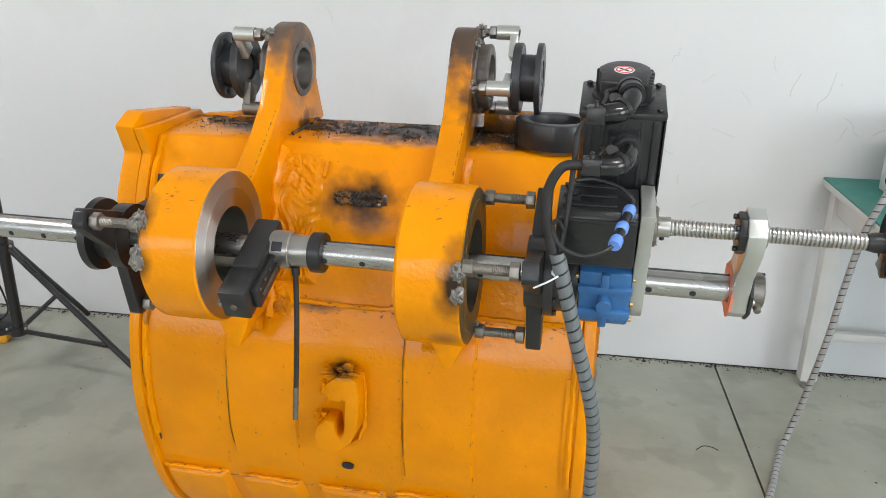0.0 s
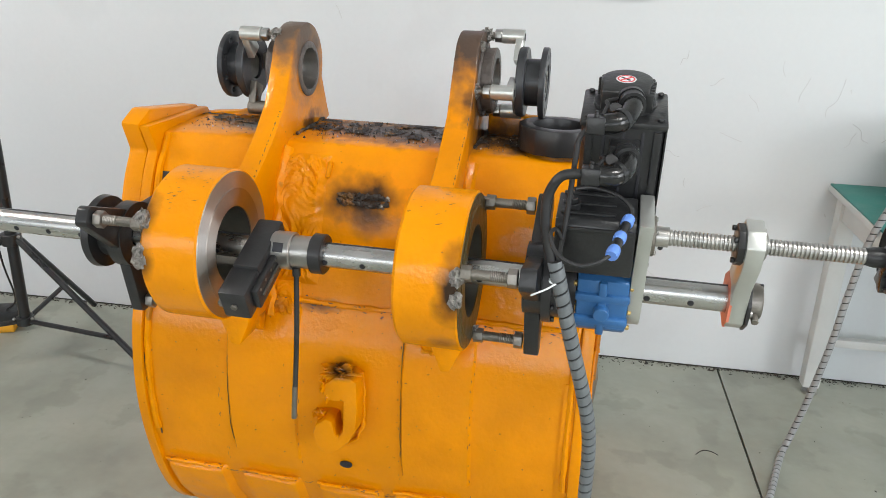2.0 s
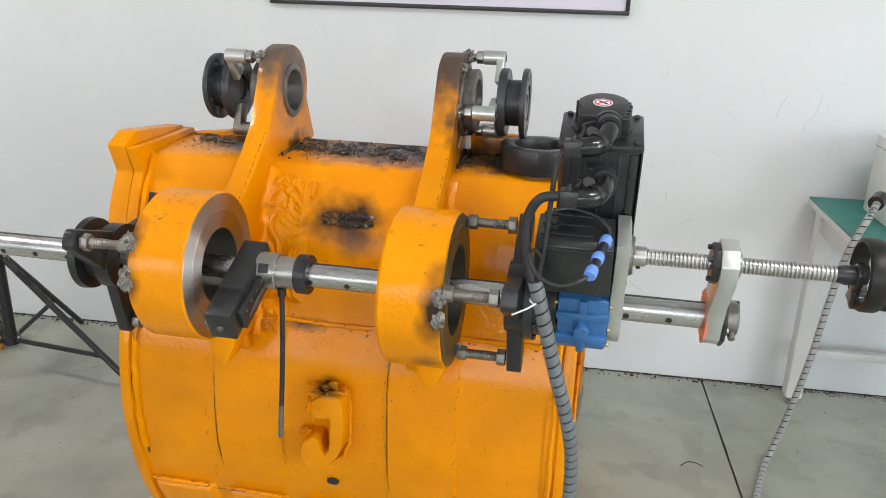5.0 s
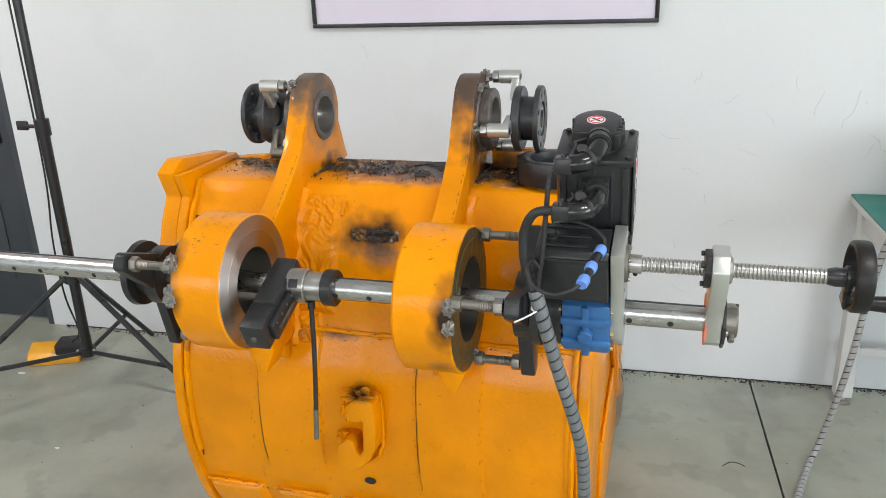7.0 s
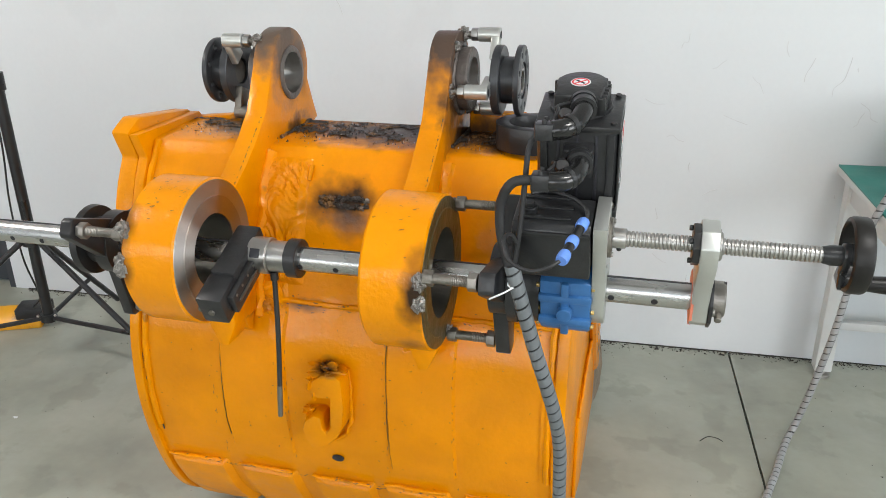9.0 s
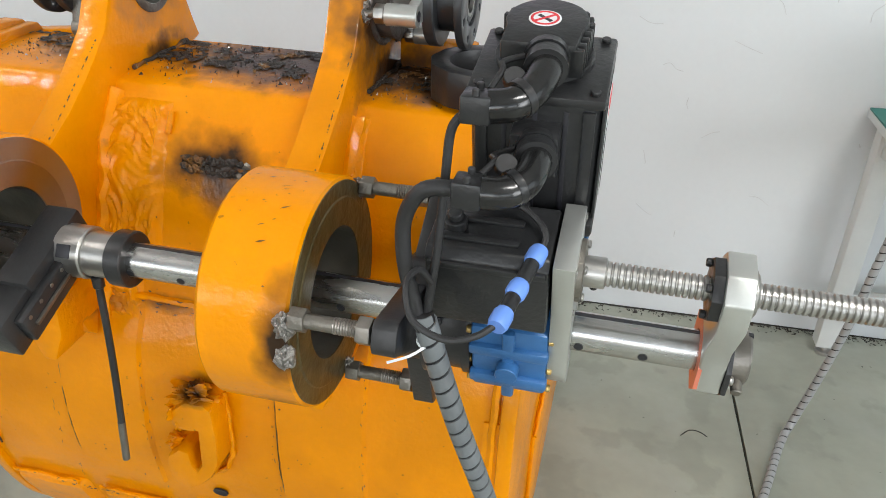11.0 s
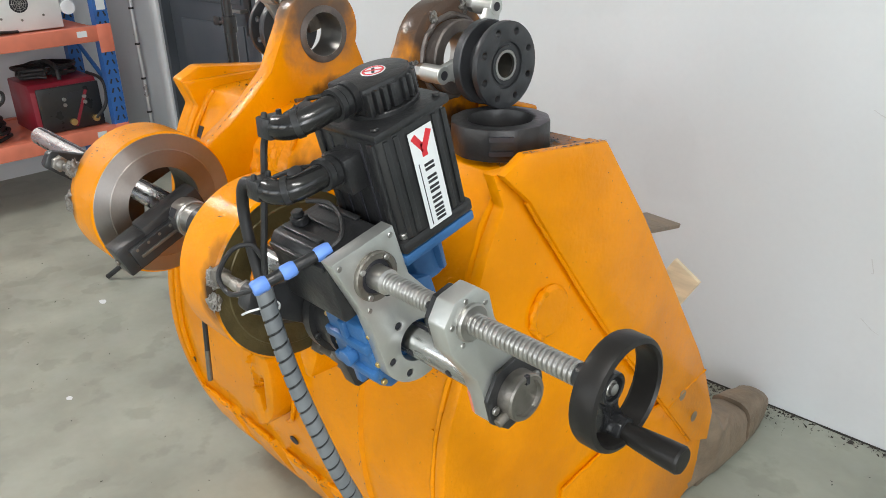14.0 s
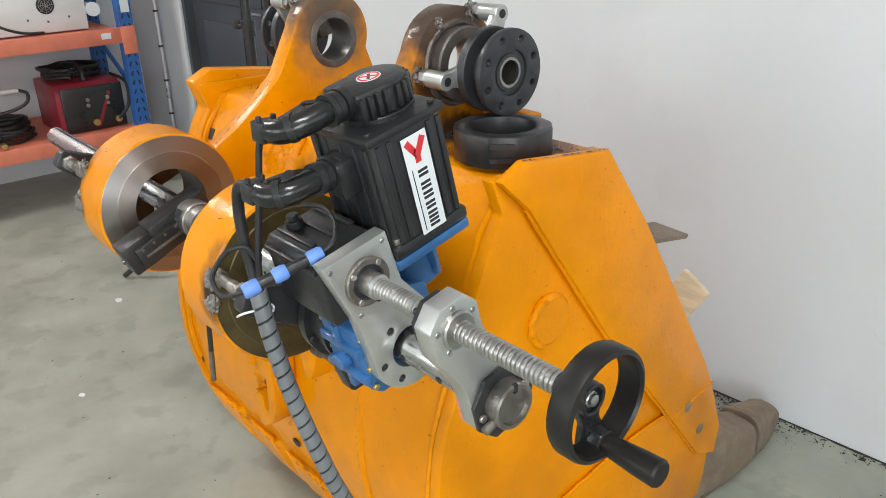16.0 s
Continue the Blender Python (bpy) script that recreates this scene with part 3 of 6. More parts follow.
for xa, xb in ((-0.332, -0.166), (0.068, 0.226)):
    part("wrapper_strip", roughen(raised(xa, xb, 0.352, 0.735, 0.007, 0.006, 24), 0.0012, 18), M_ORANGE, bucket)
    part("seam", roughen(tube([(xa + 0.001 + 0.004 * noise.noise(Vector((z * 14, xa, 0))), y + 0.0002, z) for y, z in between(0.36, 0.735, 0.001)][::3], 0.0009, 6, 4), 0.0012, 60), M_RUST, bucket, "dark line along the panel edge")
for xa, xb in ((-0.530, -0.366), (-0.335, -0.178), (-0.143, 0.020), (0.040, 0.205), (0.235, 0.405)):
    part("wear_pad", roughen(raised(xa, xb, 0.10, 0.298 + 0.01 * (xa > 0), 0.017, 0.016, 24, slant=0.10), 0.003, 25), M_ORANGE, bucket, "raised orange wear pad with chipped edge")
    part("weld_bead", roughen(tube([(x, front_y(0.30) - 0.009 + 0.003 * noise.noise(Vector((x * 40, 0, 0))), 0.293 + 0.01 * (xa > 0)) for x in np.linspace(xa + 0.008, xb - 0.008, 12)], 0.0042, 6, 3), 0.003, 60), M_WELD, bucket, "painted weld bead")
part("weld_bead", roughen(tube([(x, front_y(0.745) - 0.003, 0.745 + 0.004 * noise.noise(Vector((x * 9, 0, 0)))) for x in np.linspace(SXL + 0.03, BXR - 0.06, 40)], 0.006, 6, 3), 0.003, 50), M_WELD, bucket, "long horizontal seam weld")
# dark disc on the shell: the hole's inner shade is its colour
part("drain_hole", moved(lathe([(0, 0), (0, 0.013), (-0.003, 0.013), (-0.001, 0.0)], "y", (0, 0), 24), Matrix.Translation((-0.06, front_y(0.366) - 0.001, 0.366)) @ pose(0, 0, 0, 12, 0, 0) @ Matrix.Diagonal((1.1, 1, 0.75, 1))), M_INK_HOLE, bucket, "dark drain hole")

# soot-covered top plate
bm = bmesh.new()
NX, NY = 260, 44
XS = [SXL + 0.015 + (BXR - SXL - 0.065) * i / NX for i in range(NX + 1)]
grid = [[bm.verts.new((x, 0.285 + 0.203 * j / NY, 1.0700 + 0.0016 * noise.noise(Vector((x * 60, j * 0.4, 1))))) for j in range(NY + 1)] for x in XS]
for i in range(NX):
    for j in range(NY):
        x, y = XS[i], 0.285 + 0.203 * j / NY
        edge_d = (y - 0.305) / 0.06 if x > -0.23 else (y - 0.33 - 0.55 * max(0, -0.40 - x)) / 0.05
        n = noise.noise(Vector((x * 22, y * 22, 3))) + 0.7 * noise.noise(Vector((x * 70, y * 70, 9)))
        if n + 1.0 * min(edge_d, 1.0) - 1.05 > 0:
            bm.faces.new((grid[i][j], grid[i + 1][j], grid[i + 1][j + 1], grid[i][j + 1]))
bmesh.ops.delete(bm, geom=[v for v in bm.verts if not v.link_faces], context="VERTS")
part("soot_layer", bm, M_SOOT, bucket, "black soot and burnt grinding dust")
chips = bmesh.new()
rng = random.Random(5)
grains = bmesh.new()
for k in range(1500):
    x = rng.uniform(SXL + 0.05, BXR - 0.08)
    y = min(0.48, max(0.272, rng.gauss(0.35, 0.07)))
    z = 1.0664 + 0.004 * min(1.0, max(0.0, (y - 0.27) / 0.05)) - 0.018 * max(0.0, (0.30 - y) / 0.04)
    r = rng.uniform(0.0008, 0.0042) * rng.uniform(0.5, 1.0)
    bm = chips if rng.random() < 0.16 else grains
    vs = [bm.verts.new((x + r * rng.uniform(-1, 1), y + r * rng.uniform(-1, 1), z + r * h)) for h in (-0.4, -0.4, -0.4, 1.2)]
    for tri in ((0, 1, 2), (0, 2, 3), (0, 1, 3), (1, 2, 3)):
        bm.faces.new([vs[i] for i in tri])
ob = part("slag_dust", chips, M_STEEL, bucket, "loose bright slag chips on the soot", smooth=1)
ob["kind"] = "stuff"
ob = part("slag_grains", grains, M_SOOT, bucket, "loose black slag grains on the top plate", smooth=1)
ob["kind"] = "stuff"

# lugs: plates that join the front bosses to the upper ears
EC = (0.405, 1.20)


def lug_outline():
    ear = circle(0.096, 22, EC[0] - 0.002, EC[1] + 0.006, 165, -20)
    low = [(0.52, 1.10), (0.535, 1.07), (0.28, 1.0), (0.16, 0.83), (0.11, 0.70), (0.105, 0.68), (0.085, 0.70), (0.055, 0.78)]
    front = [(0.085, 0.87), (0.09, 0.94), (0.055, 1.0), (0.10, 1.018), (0.15, 1.048), (0.205, 1.088), (0.262, 1.140)]
    return ear + low + front


for xa, xb, flip in ((-0.287, -0.239, -1), (0.115, 0.165, 1)):
    lug = part("lug", roughen(prism(lug_outline(), xa, xb, "x", holes=[circle(0.048, 32, *EC)[::-1]], bev=0.004), 0.0012, 20), M_ORANGE, bucket, "orange lug plate with heat-darkened ear")
    out = xb if flip > 0 else xa
    part("bush", lathe([(out - flip * 0.0515, 0.0475), (out - flip * 0.0515, 0.058), (out - flip * 0.05, 0.061), (out + flip * 0.026, 0.069), (out + flip * 0.029, 0.066), (out + flip * 0.029, 0.0475)], "x", EC, 48, closed=True), M_EARSTEEL, lug, "heat-darkened bored steel bush")
    part("bore", lathe([(out - flip * 0.051, 0.0468), (out + flip * 0.028, 0.0468), (out + flip * 0.028, 0.0478), (out - flip * 0.051, 0.0478)], "x", EC, 48, closed=True), M_STEEL, lug, "bright machined bore")
    part("weld_bead", roughen(tube([(out, EC[0] + 0.074 * math.cos(a), EC[1] + 0.074 * math.sin(a)) for a in np.linspace(0, 2 * math.pi, 30)], 0.006, 8, 3), 0.003, 80), M_EARSTEEL, lug, "dark ring weld")
    for xe, w in ((xb + 0.004, 0.014), (xa - 0.004, 0.014)):
        part("weld_bead", roughen(tube([(xe, front_y(z) - 0.004, z) for z in np.linspace(0.71, 1.05, 16)], w, 8, 4), 0.007, 38), M_WELD, lug, "thick rough painted weld")
        part("weld_bead", roughen(tube([(xe, y, 1.07) for y in np.linspace(0.312, 0.48, 12)], 0.004, 8, 4), 0.004, 45), M_SOOT, lug, "sooty weld bead")

# patched weld area at the inner side of one lug
part("weld_patch", raised(-0.246, -0.128, 0.775, 1.045, 0.009, 0.022, 70, lumps=0.0052), M_ORANGE, bucket, "lumpy painted weld repair")
part("weld_patch", raised(0.158, 0.190, 0.80, 1.05, 0.008, 0.012, 24, lumps=0.005), M_ORANGE, bucket, "lumpy painted weld repair")
part("weld_patch", raised(-0.238, -0.165, 0.70, 0.79, 0.007, 0.018, 40, lumps=0.007), M_ORANGE, bucket, "lumpy painted weld repair")
part("weld_patch", raised(0.095, 0.175, 0.655, 0.76, 0.006, 0.018, 40, lumps=0.006), M_ORANGE, bucket, "lumpy painted weld repair")
part("weld_run", roughen(tube([(-0.13, front_y(1.03) - 0.003, 1.03), (-0.132, front_y(1.0) - 0.003, 1.0)], 0.006, 8, 8), 0.002, 50), M_WELD, bucket)

# burnt row of test welds
for k in range(11):
    x = -0.10 + 0.0105 * k + rng.uniform(-0.003, 0.003)
    for row in range(2):
        z = 0.955 + 0.014 * row + rng.uniform(-0.003, 0.003)
        part("weld_spatter", blob((x, front_y(z) - 0.001, z), 0.0078, 0.004, 0.006, 0.9, 2), M_STUD if rng.random() < 0.1 else M_SOOT, bucket, "burnt weld spatter")
# bosses round the bar
for xa, xb, face, bore in ((-0.345, -0.235, M_MACHINED, 0.075), (0.118, 0.232, M_RUST, 0.085)):
    R = 0.145
    boss = part("boss", roughen(lathe([(xa, bore), (xa, R - 0.006), (xa + 0.006, R), (xb - 0.004, R), (xb - 0.001, R - 0.004), (xb - 0.001, bore)], "x", (YB, ZB), 96, closed=True), 0.0012, 14), M_ORANGE, bucket, "thick orange ring boss")
    fx = xb + 0.0006
    mid = bore + 0.036
    part("machined_face", lathe([(xb - 0.002, bore - 0.0006), (fx + 0.0004, bore - 0.0006), (fx + 0.0014, mid - 0.002), (fx, mid)], "x", (YB, ZB), 96), face, boss, "turned brown steel face" if face is M_MACHINED else "oily burnt steel face", smooth=20)
    part("machined_face", lathe([(fx, mid), (fx, R - 0.0042), (xb - 0.002, R - 0.0040)], "x", (YB, ZB), 96), M_TURNED if face is M_MACHINED else face, boss, "bright turned outer face" if face is M_MACHINED else "oily burnt steel face", smooth=20)
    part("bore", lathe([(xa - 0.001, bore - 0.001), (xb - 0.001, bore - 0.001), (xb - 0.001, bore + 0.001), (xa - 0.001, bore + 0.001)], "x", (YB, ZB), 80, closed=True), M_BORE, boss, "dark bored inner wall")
for c, r in (((-0.344, -0.138, 0.998), 0.021), ((-0.344, -0.152, 0.935), 0.022), ((-0.348, -0.005, 0.783), 0.015), ((0.228, -0.153, 0.962), 0.017), ((0.228, -0.157, 0.925), 0.015), ((0.232, 0.085, 1.02), 0.014), ((0.232, 0.01, 0.79), 0.014)):
    part("stud_weld", blob(c, r * 0.72, r * 0.6, r * 1.0, 0.6), M_RAWWELD, bucket, "shiny lumpy weld holding a stud")
for c, r in (((0.150, 0.318, 1.18), 0.018), ((0.165, 0.36, 1.275), 0.010), ((-0.288, 0.36, 1.27), 0.014)):
    part("stud_weld", blob(c, r * 0.9, r * 0.8, r * 1.2, 0.45), M_RAWWELD, bucket, "shiny lumpy weld holding a stud")
# boss feet
for xa in (-0.265, 0.178):
    part("boss_foot", roughen(prism([(xa - 0.036, 0.80), (xa + 0.036, 0.80), (xa + 0.030, 0.735), (xa + 0.010, 0.685), (xa - 0.010, 0.685), (xa - 0.030, 0.735)], 0.02, 0.128, "y", bev=0.006), 0.004, 30), M_WELD, bucket, "orange foot under the boss")
# small flat black patch beside the left boss
part("label_plate", moved(box(-0.012, 0.012, -0.001, 0.001, -0.02, 0.02), pose(-0.508, front_y(0.965) - 0.001, 0.965, -22)), M_INK_HOLE, bucket, "small black patch on the shell")

# lifting hook on the front
HK = [(-0.061, 0.624), (-0.028, 0.624), (-0.013, 0.614), (-0.012, 0.552), (-0.017, 0.496), (-0.034, 0.465), (-0.055, 0.444), (-0.076, 0.430), (-0.095, 0.431), (-0.108, 0.450), (-0.115, 0.474), (-0.110, 0.497), (-0.088, 0.516), (-0.069, 0.512), (-0.066, 0.484), (-0.058, 0.474), (-0.049, 0.491), (-0.044, 0.566), (-0.059, 0.562), (-0.080, 0.566), (-0.092, 0.572), (-0.085, 0.602)]
hook = part("lifting_hook", roughen(prism([(x + 0.003, z + 0.004) for x, z in HK], 0.043, 0.10, "y", bev=0.006), 0.003, 30), M_ORANGE, bucket, "orange welded lifting hook")
part("hook_weld", blob((-0.052, 0.072, 0.622), 0.036, 0.022, 0.014, 0.9, 4), M_ORANGE, hook, "burnt weld on the hook")
part("hook_weld", blob((-0.082, 0.066, 0.588), 0.014, 0.020, 0.024, 1.0, 4), M_ORANGE, hook, "lumpy weld on the hook")
part("hook_weld", blob((-0.098, 0.078, 0.508), 0.020, 0.020, 0.010, 1.0, 4), M_ORANGE, hook, "lumpy weld on the hook")
part("hook_weld", roughen(tube([(-0.016, 0.092, 0.62), (-0.012, 0.09, 0.57), (-0.012, 0.09, 0.50), (-0.026, 0.092, 0.452), (-0.055, 0.096, 0.428)], 0.005, 8, 8), 0.004, 50), M_WELD, hook)

# cutting lip and the corner tooth
part("cutting_lip", box(BXL + 0.02, BXR - 0.02, 1.0, 1.17, 0.0, 0.035, 0.006), M_TOOTH, bucket, "worn brown cutting edge")


def horn(stations, cx, seg=24):
    """A rounded body along y; stations: (y, half width, bottom, top)."""
    bm = bmesh.new()
    rings = []
    for y, w, lo, hi in stations:
        ring_ = []
        for k in range(seg):
            a = 2 * math.pi * k / seg
            c, d = math.cos(a), math.sin(a)
            ring_.append(bm.verts.new((cx + w * math.copysign(abs(c) ** 0.6, c), y, (lo + hi) / 2 + (hi - lo) / 2 * math.copysign(abs(d) ** 0.6, d))))
        rings.append(ring_)
    for a, b in zip(rings, rings[1:]):
        for k in range(seg):
            bm.faces.new((a[k], a[(k + 1) % seg], b[(k + 1) % seg], b[k]))
    for e in (rings[0], rings[-1]):
        bm.faces.new(e)
    bmesh.ops.recalc_face_normals(bm, faces=bm.faces)
    return bm


def eased(pts, per=4):
    """Stations drawn out smoothly between the given ones."""
    return [tuple(float(np.interp(k / per, range(len(pts)), [p[i] for p in pts])) for i in range(4)) for k in range((len(pts) - 1) * per + 1)]


tooth = part("tooth", roughen(roughen(horn(eased([(0.90, 0.040, 0.02, 0.30), (0.97, 0.062, 0.0, 0.290), (1.02, 0.070, 0.0, 0.245), (1.08, 0.070, 0.0, 0.190), (1.15, 0.066, 0.0, 0.155), (1.22, 0.062, 0.0, 0.138), (1.235, 0.059, 0.002, 0.132)]), 0.412), 0.012, 11), 0.004, 40), M_TOOTH, bucket, "worn brown steel tooth adapter")
part("tooth_cap", roughen(roughen(horn(eased([(1.245, 0.062, 0.0, 0.142), (1.30, 0.058, 0.0, 0.136), (1.36, 0.050, 0.004, 0.118), (1.40, 0.040, 0.012, 0.098), (1.425, 0.024, 0.025, 0.075)]), 0.412), 0.008, 13), 0.003, 40), M_TOOTH, tooth, "worn brown steel bucket tooth")
# solid neck coloured near black for the shade in the gap
part("tooth_neck", horn([(1.225, 0.050, 0.01, 0.115), (1.25, 0.050, 0.01, 0.118)], 0.412), M_JOINT, tooth, "dark neck standing for the shaded gap between adapter and tooth")

# ---- things lying on and in the bucket ----
ring = thing("clamp_ring", (0.355, 0.385, 1.072), "black oxidised split clamp ring lying flat on the sooty bucket top", "ring")
RC = (0.342, 0.347)
oct_out = [p for a in range(0, 360, 30) for p in circle(0.085, 2, RC[0], RC[1], a + 3, a + 27)]
part("body", prism(oct_out, 1.0725, 1.126, "z", holes=[circle(0.056, 40, *RC)[::-1]], bev=0.002), M_BLACK, ring)
# holes and split slots are dark pieces coloured like the shade inside
for ang in (235, 300, 20):
    part("screw_hole", moved(lathe([(0, 0), (0, 0.011), (0.002, 0.011), (0.0015, 0)], "x", (0, 0), 20), Matrix.Translation((RC[0], RC[1], 1.10)) @ pose(0, 0, 0, 0, 0, ang) @ Matrix.Translation((0.0805, 0, 0))), M_INK_HOLE, ring, "dark threaded hole")
for dz in (1.088, 1.112):
    part("split_slot", moved(box(-0.02, 0.02, -0.0015, 0.0015, -0.004, 0.004), Matrix.Translation((RC[0] + 0.06, RC[1] - 0.062, dz)) @ pose(0, 0, 0, 0, 0, 45)), M_INK_HOLE, ring)

solid("steel_strip", roughen(moved(box(-0.045, 0.045, -0.17, 0.13, -0.006, 0.006, 0.003), pose(0.375, 0.74, 0.822, -14, 8, 4)), 0.005, 22), M_TOOTH, "rusty brown steel strip lying across the bucket edge", "steel strip")
E1, E2 = Vector((-0.86, 0.0, 0.51)), Vector((-0.51, 0.0, -0.86))
BM = Matrix((( *(E1), 0), (0, 1, 0, 0), (*E2, 0), (0, 0, 0, 1))).transposed()
BM.translation = (0.352, 1.095, 0.545)
solid("wooden_board", moved(box(0.0, 0.088, -0.007, 0.007, 0.0, 0.585, 0.002), BM), M_WOOD, "pale wooden board leaning behind the bucket on its lip", "board")

# ---- line boring machine ----
bar = thing("boring_bar", (0, YB, ZB), "long ground steel boring bar running through both bosses", "bar")
BR = 0.0235
part("shaft", rod(-0.96, 0.705, BR, (YB, ZB), "x", 48, 0.002), M_CHROME, bar)
# keyway: a dark strip on the bar, its recess shade put into the colour
part("keyway", box(-0.95, 0.68, YB - 0.003, YB + 0.003, ZB + BR - 0.002, ZB + BR + 0.0004), M_INK_HOLE, bar, "dark keyway groove")
HOLE_A = radians(197)
# cross holes: dark discs on the surface, shade given by colour
for hx in [-0.043 + 0.0725 * k for k in range(-13, 11)]:
    if -0.94 < hx < 0.67 and not (-0.245 < hx < -0.046):
        part("cross_hole", moved(lathe([(0, 0), (0, 0.0052), (0.0008, 0.0056), (0.001, 0)], "x", (0, 0), 14), Matrix.Translation((hx, YB, ZB)) @ pose(0, 0, 0, 0, 0, -90) @ pose(0, 0, 0, 0, 17, 0) @ Matrix.Translation((BR - 0.0004, 0, 0))), M_INK_HOLE, bar)

head = thing("cutting_head", (-0.15, YB, ZB), "black tool slide with steel clamp collars on the boring bar", "tool head")
part("collar", lathe([(-0.150, BR), (-0.150, 0.034), (-0.148, 0.036), (-0.112, 0.036), (-0.110, 0.034), (-0.110, BR)], "x", (YB, ZB), 48, closed=True), M_STEEL, head, "bright steel collar")
part("collar", lathe([(-0.110, BR), (-0.110, 0.031), (-0.075, 0.031), (-0.073, 0.029), (-0.073, BR)], "x", (YB, ZB), 48, closed=True), M_STEEL, head, "bright steel sleeve")
# slot drawn as a dark block, coloured for the shade in it
part("slot", moved(box(-0.010, 0.010, -0.0015, 0.001, -0.009, 0.009, 0.001), pose(-0.131, YB, ZB) @ pose(0, 0, 0, -28) @ pose(0, -0.0355, 0)), M_INK_HOLE, head, "dark slot in the collar")
part("lock_ring", lathe([(-0.073, BR), (-0.073, 0.036), (-0.071, 0.038), (-0.050, 0.038), (-0.048, 0.036), (-0.048, BR)], "x", (YB, ZB), 48, closed=True), M_BLACK, head, "black clamp ring")
TOOL_M = pose(-0.168, YB, ZB, 23, 0, 0)  # local y points along the slide, towards the front and down
slide = part("slide_body", moved(box(-0.026, 0.024, -0.085, 0.045, -0.034, 0.034, 0.005), TOOL_M), M_BLACK, head)
part("slide_block", moved(box(-0.030, 0.022, -0.148, -0.080, -0.036, 0.026, 0.004), TOOL_M), M_BLACK, slide)
part("slide_rail", moved(box(0.022, 0.036, -0.128, -0.02, -0.026, 0.016, 0.003), TOOL_M), M_BLACK, slide)
part("slide_rail", moved(box(0.036, 0.040, -0.115, -0.03, -0.008, -0.002, 0.001), TOOL_M), M_STUD, slide)
part("adjust_screw", moved(rod(-0.153, -0.148, 0.006, (-0.004, -0.006), "y"), TOOL_M), M_STUD, slide)
part("tool_bit", moved(roughen(box(-0.046, -0.028, -0.135, -0.105, -0.03, -0.014, 0.004), 0.003, 60), TOOL_M), M_RAWWELD, slide, "chip-covered cutting bit")
for k in range(4):
    part("set_screw", moved(rod(0.036, 0.0375, 0.003, (-0.115 + 0.025 * k, 0.010), "x", 12, 0.0004), TOOL_M), M_STUD, slide)

pin = thing("hanging_rod", (-0.113, YB - 0.01, 0.57), "thin black rod hanging from the bar collar", "rod")
part("rod", tube([(-0.104, YB - 0.012, ZB - 0.03), (-0.108, YB - 0.014, 0.75), (-0.118, YB - 0.02, 0.568)], 0.0052, 12, 6), M_BLACK, pin)
part("tip", tube([(-0.1142, YB - 0.0175, 0.64), (-0.118, YB - 0.02, 0.5675)], 0.0056, 12, 2), M_STUD, pin, "scratched bare lower end")
part("ferrule", rod(ZB - 0.045, ZB - 0.028, 0.008, (-0.104, YB - 0.012), "z"), M_BLACK, pin)


def spider(xp, way, angles, reach, parent, plate=0.034):
    """A bearing carrier: a hub with a flange, a plate with three arms, and studs to the boss. way: +1 when the boss lies towards -x."""
    x1 = xp + way * plate
    part("hub_plate", lathe([(xp, BR + 0.002), (xp, 0.064), (x1, 0.064), (x1, BR + 0.002)], "x", (YB, ZB), 48, closed=True), M_BLACK, parent)
    for a in angles:
        c, s = math.cos(radians(a)), math.sin(radians(a))
        arm = prism([(0.03, -0.042), (reach + 0.016, -0.019), (reach + 0.022, -0.012), (reach + 0.022, 0.012), (reach + 0.016, 0.019), (0.03, 0.042)], min(xp, x1) + 0.003, max(xp, x1) - 0.003, "x", bev=0.003)
        part("arm", moved(arm, pose(0, YB, ZB, a)), M_BLACK, parent, "black mounting arm")
        at = (YB + reach * c, ZB + reach * s)
        end = -0.345 if way < 0 else 0.236
        lo, hi = sorted((end, xp - way * 0.001))
        st = part("stud", rod(lo, hi, 0.0088, at), M_STUD, parent, "dull steel stud")
        nx = (xp - 0.017, xp - 0.001) if way > 0 else (xp + 0.001, xp + 0.017)
        part("nut", hexnut(*nx, 0.0165, at), M_NUT, st, "dull hexagon nut")
        fx = (end - 0.002, end + 0.016) if way > 0 else (end - 0.016, end + 0.004)
        part("nut", hexnut(*fx, 0.0145, at), M_STUD, st, "dark hexagon nut")
        tx = (xp - way * 0.045, xp - way * 0.017)
        rings = [p for k in range(9) for p in ((min(tx) + 0.0031 * k, 0.0084), (min(tx) + 0.0031 * k + 0.0015, 0.0098))]
        part("thread", lathe([(rings[0][0], 0.006), *rings, (rings[-1][0], 0.006)], "x", at, 16), M_NUT, st)


support = thing("bearing_support", (-0.5, YB, ZB), "black three-armed bearing support bolted to the bucket boss", "bearing support")
spider(-0.436, -1, (150, 272, 12), 0.142, support, 0.030)
part("hub", lathe([(-0.464, BR + 0.002), (-0.464, 0.058), (-0.472, 0.056), (-0.476, 0.048), (-0.497, 0.048), (-0.500, 0.070), (-0.514, 0.072), (-0.517, 0.069), (-0.517, BR + 0.002)], "x", (YB, ZB), 56, closed=True), M_BLACK, support)
for k in range(8):
    a = radians(45 * k + 10)
    part("flange_bolt", rod(-0.521, -0.516, 0.005, (YB + 0.06 * math.cos(a), ZB + 0.06 * math.sin(a))), M_BLACKPAINT, support)

drive = thing("boring_machine_drive", (0.45, YB, ZB), "line boring drive with black servo motor, blue gearbox and feed screw", "boring machine")
spider(0.328, 1, (160, 45, 280), 0.142, drive)
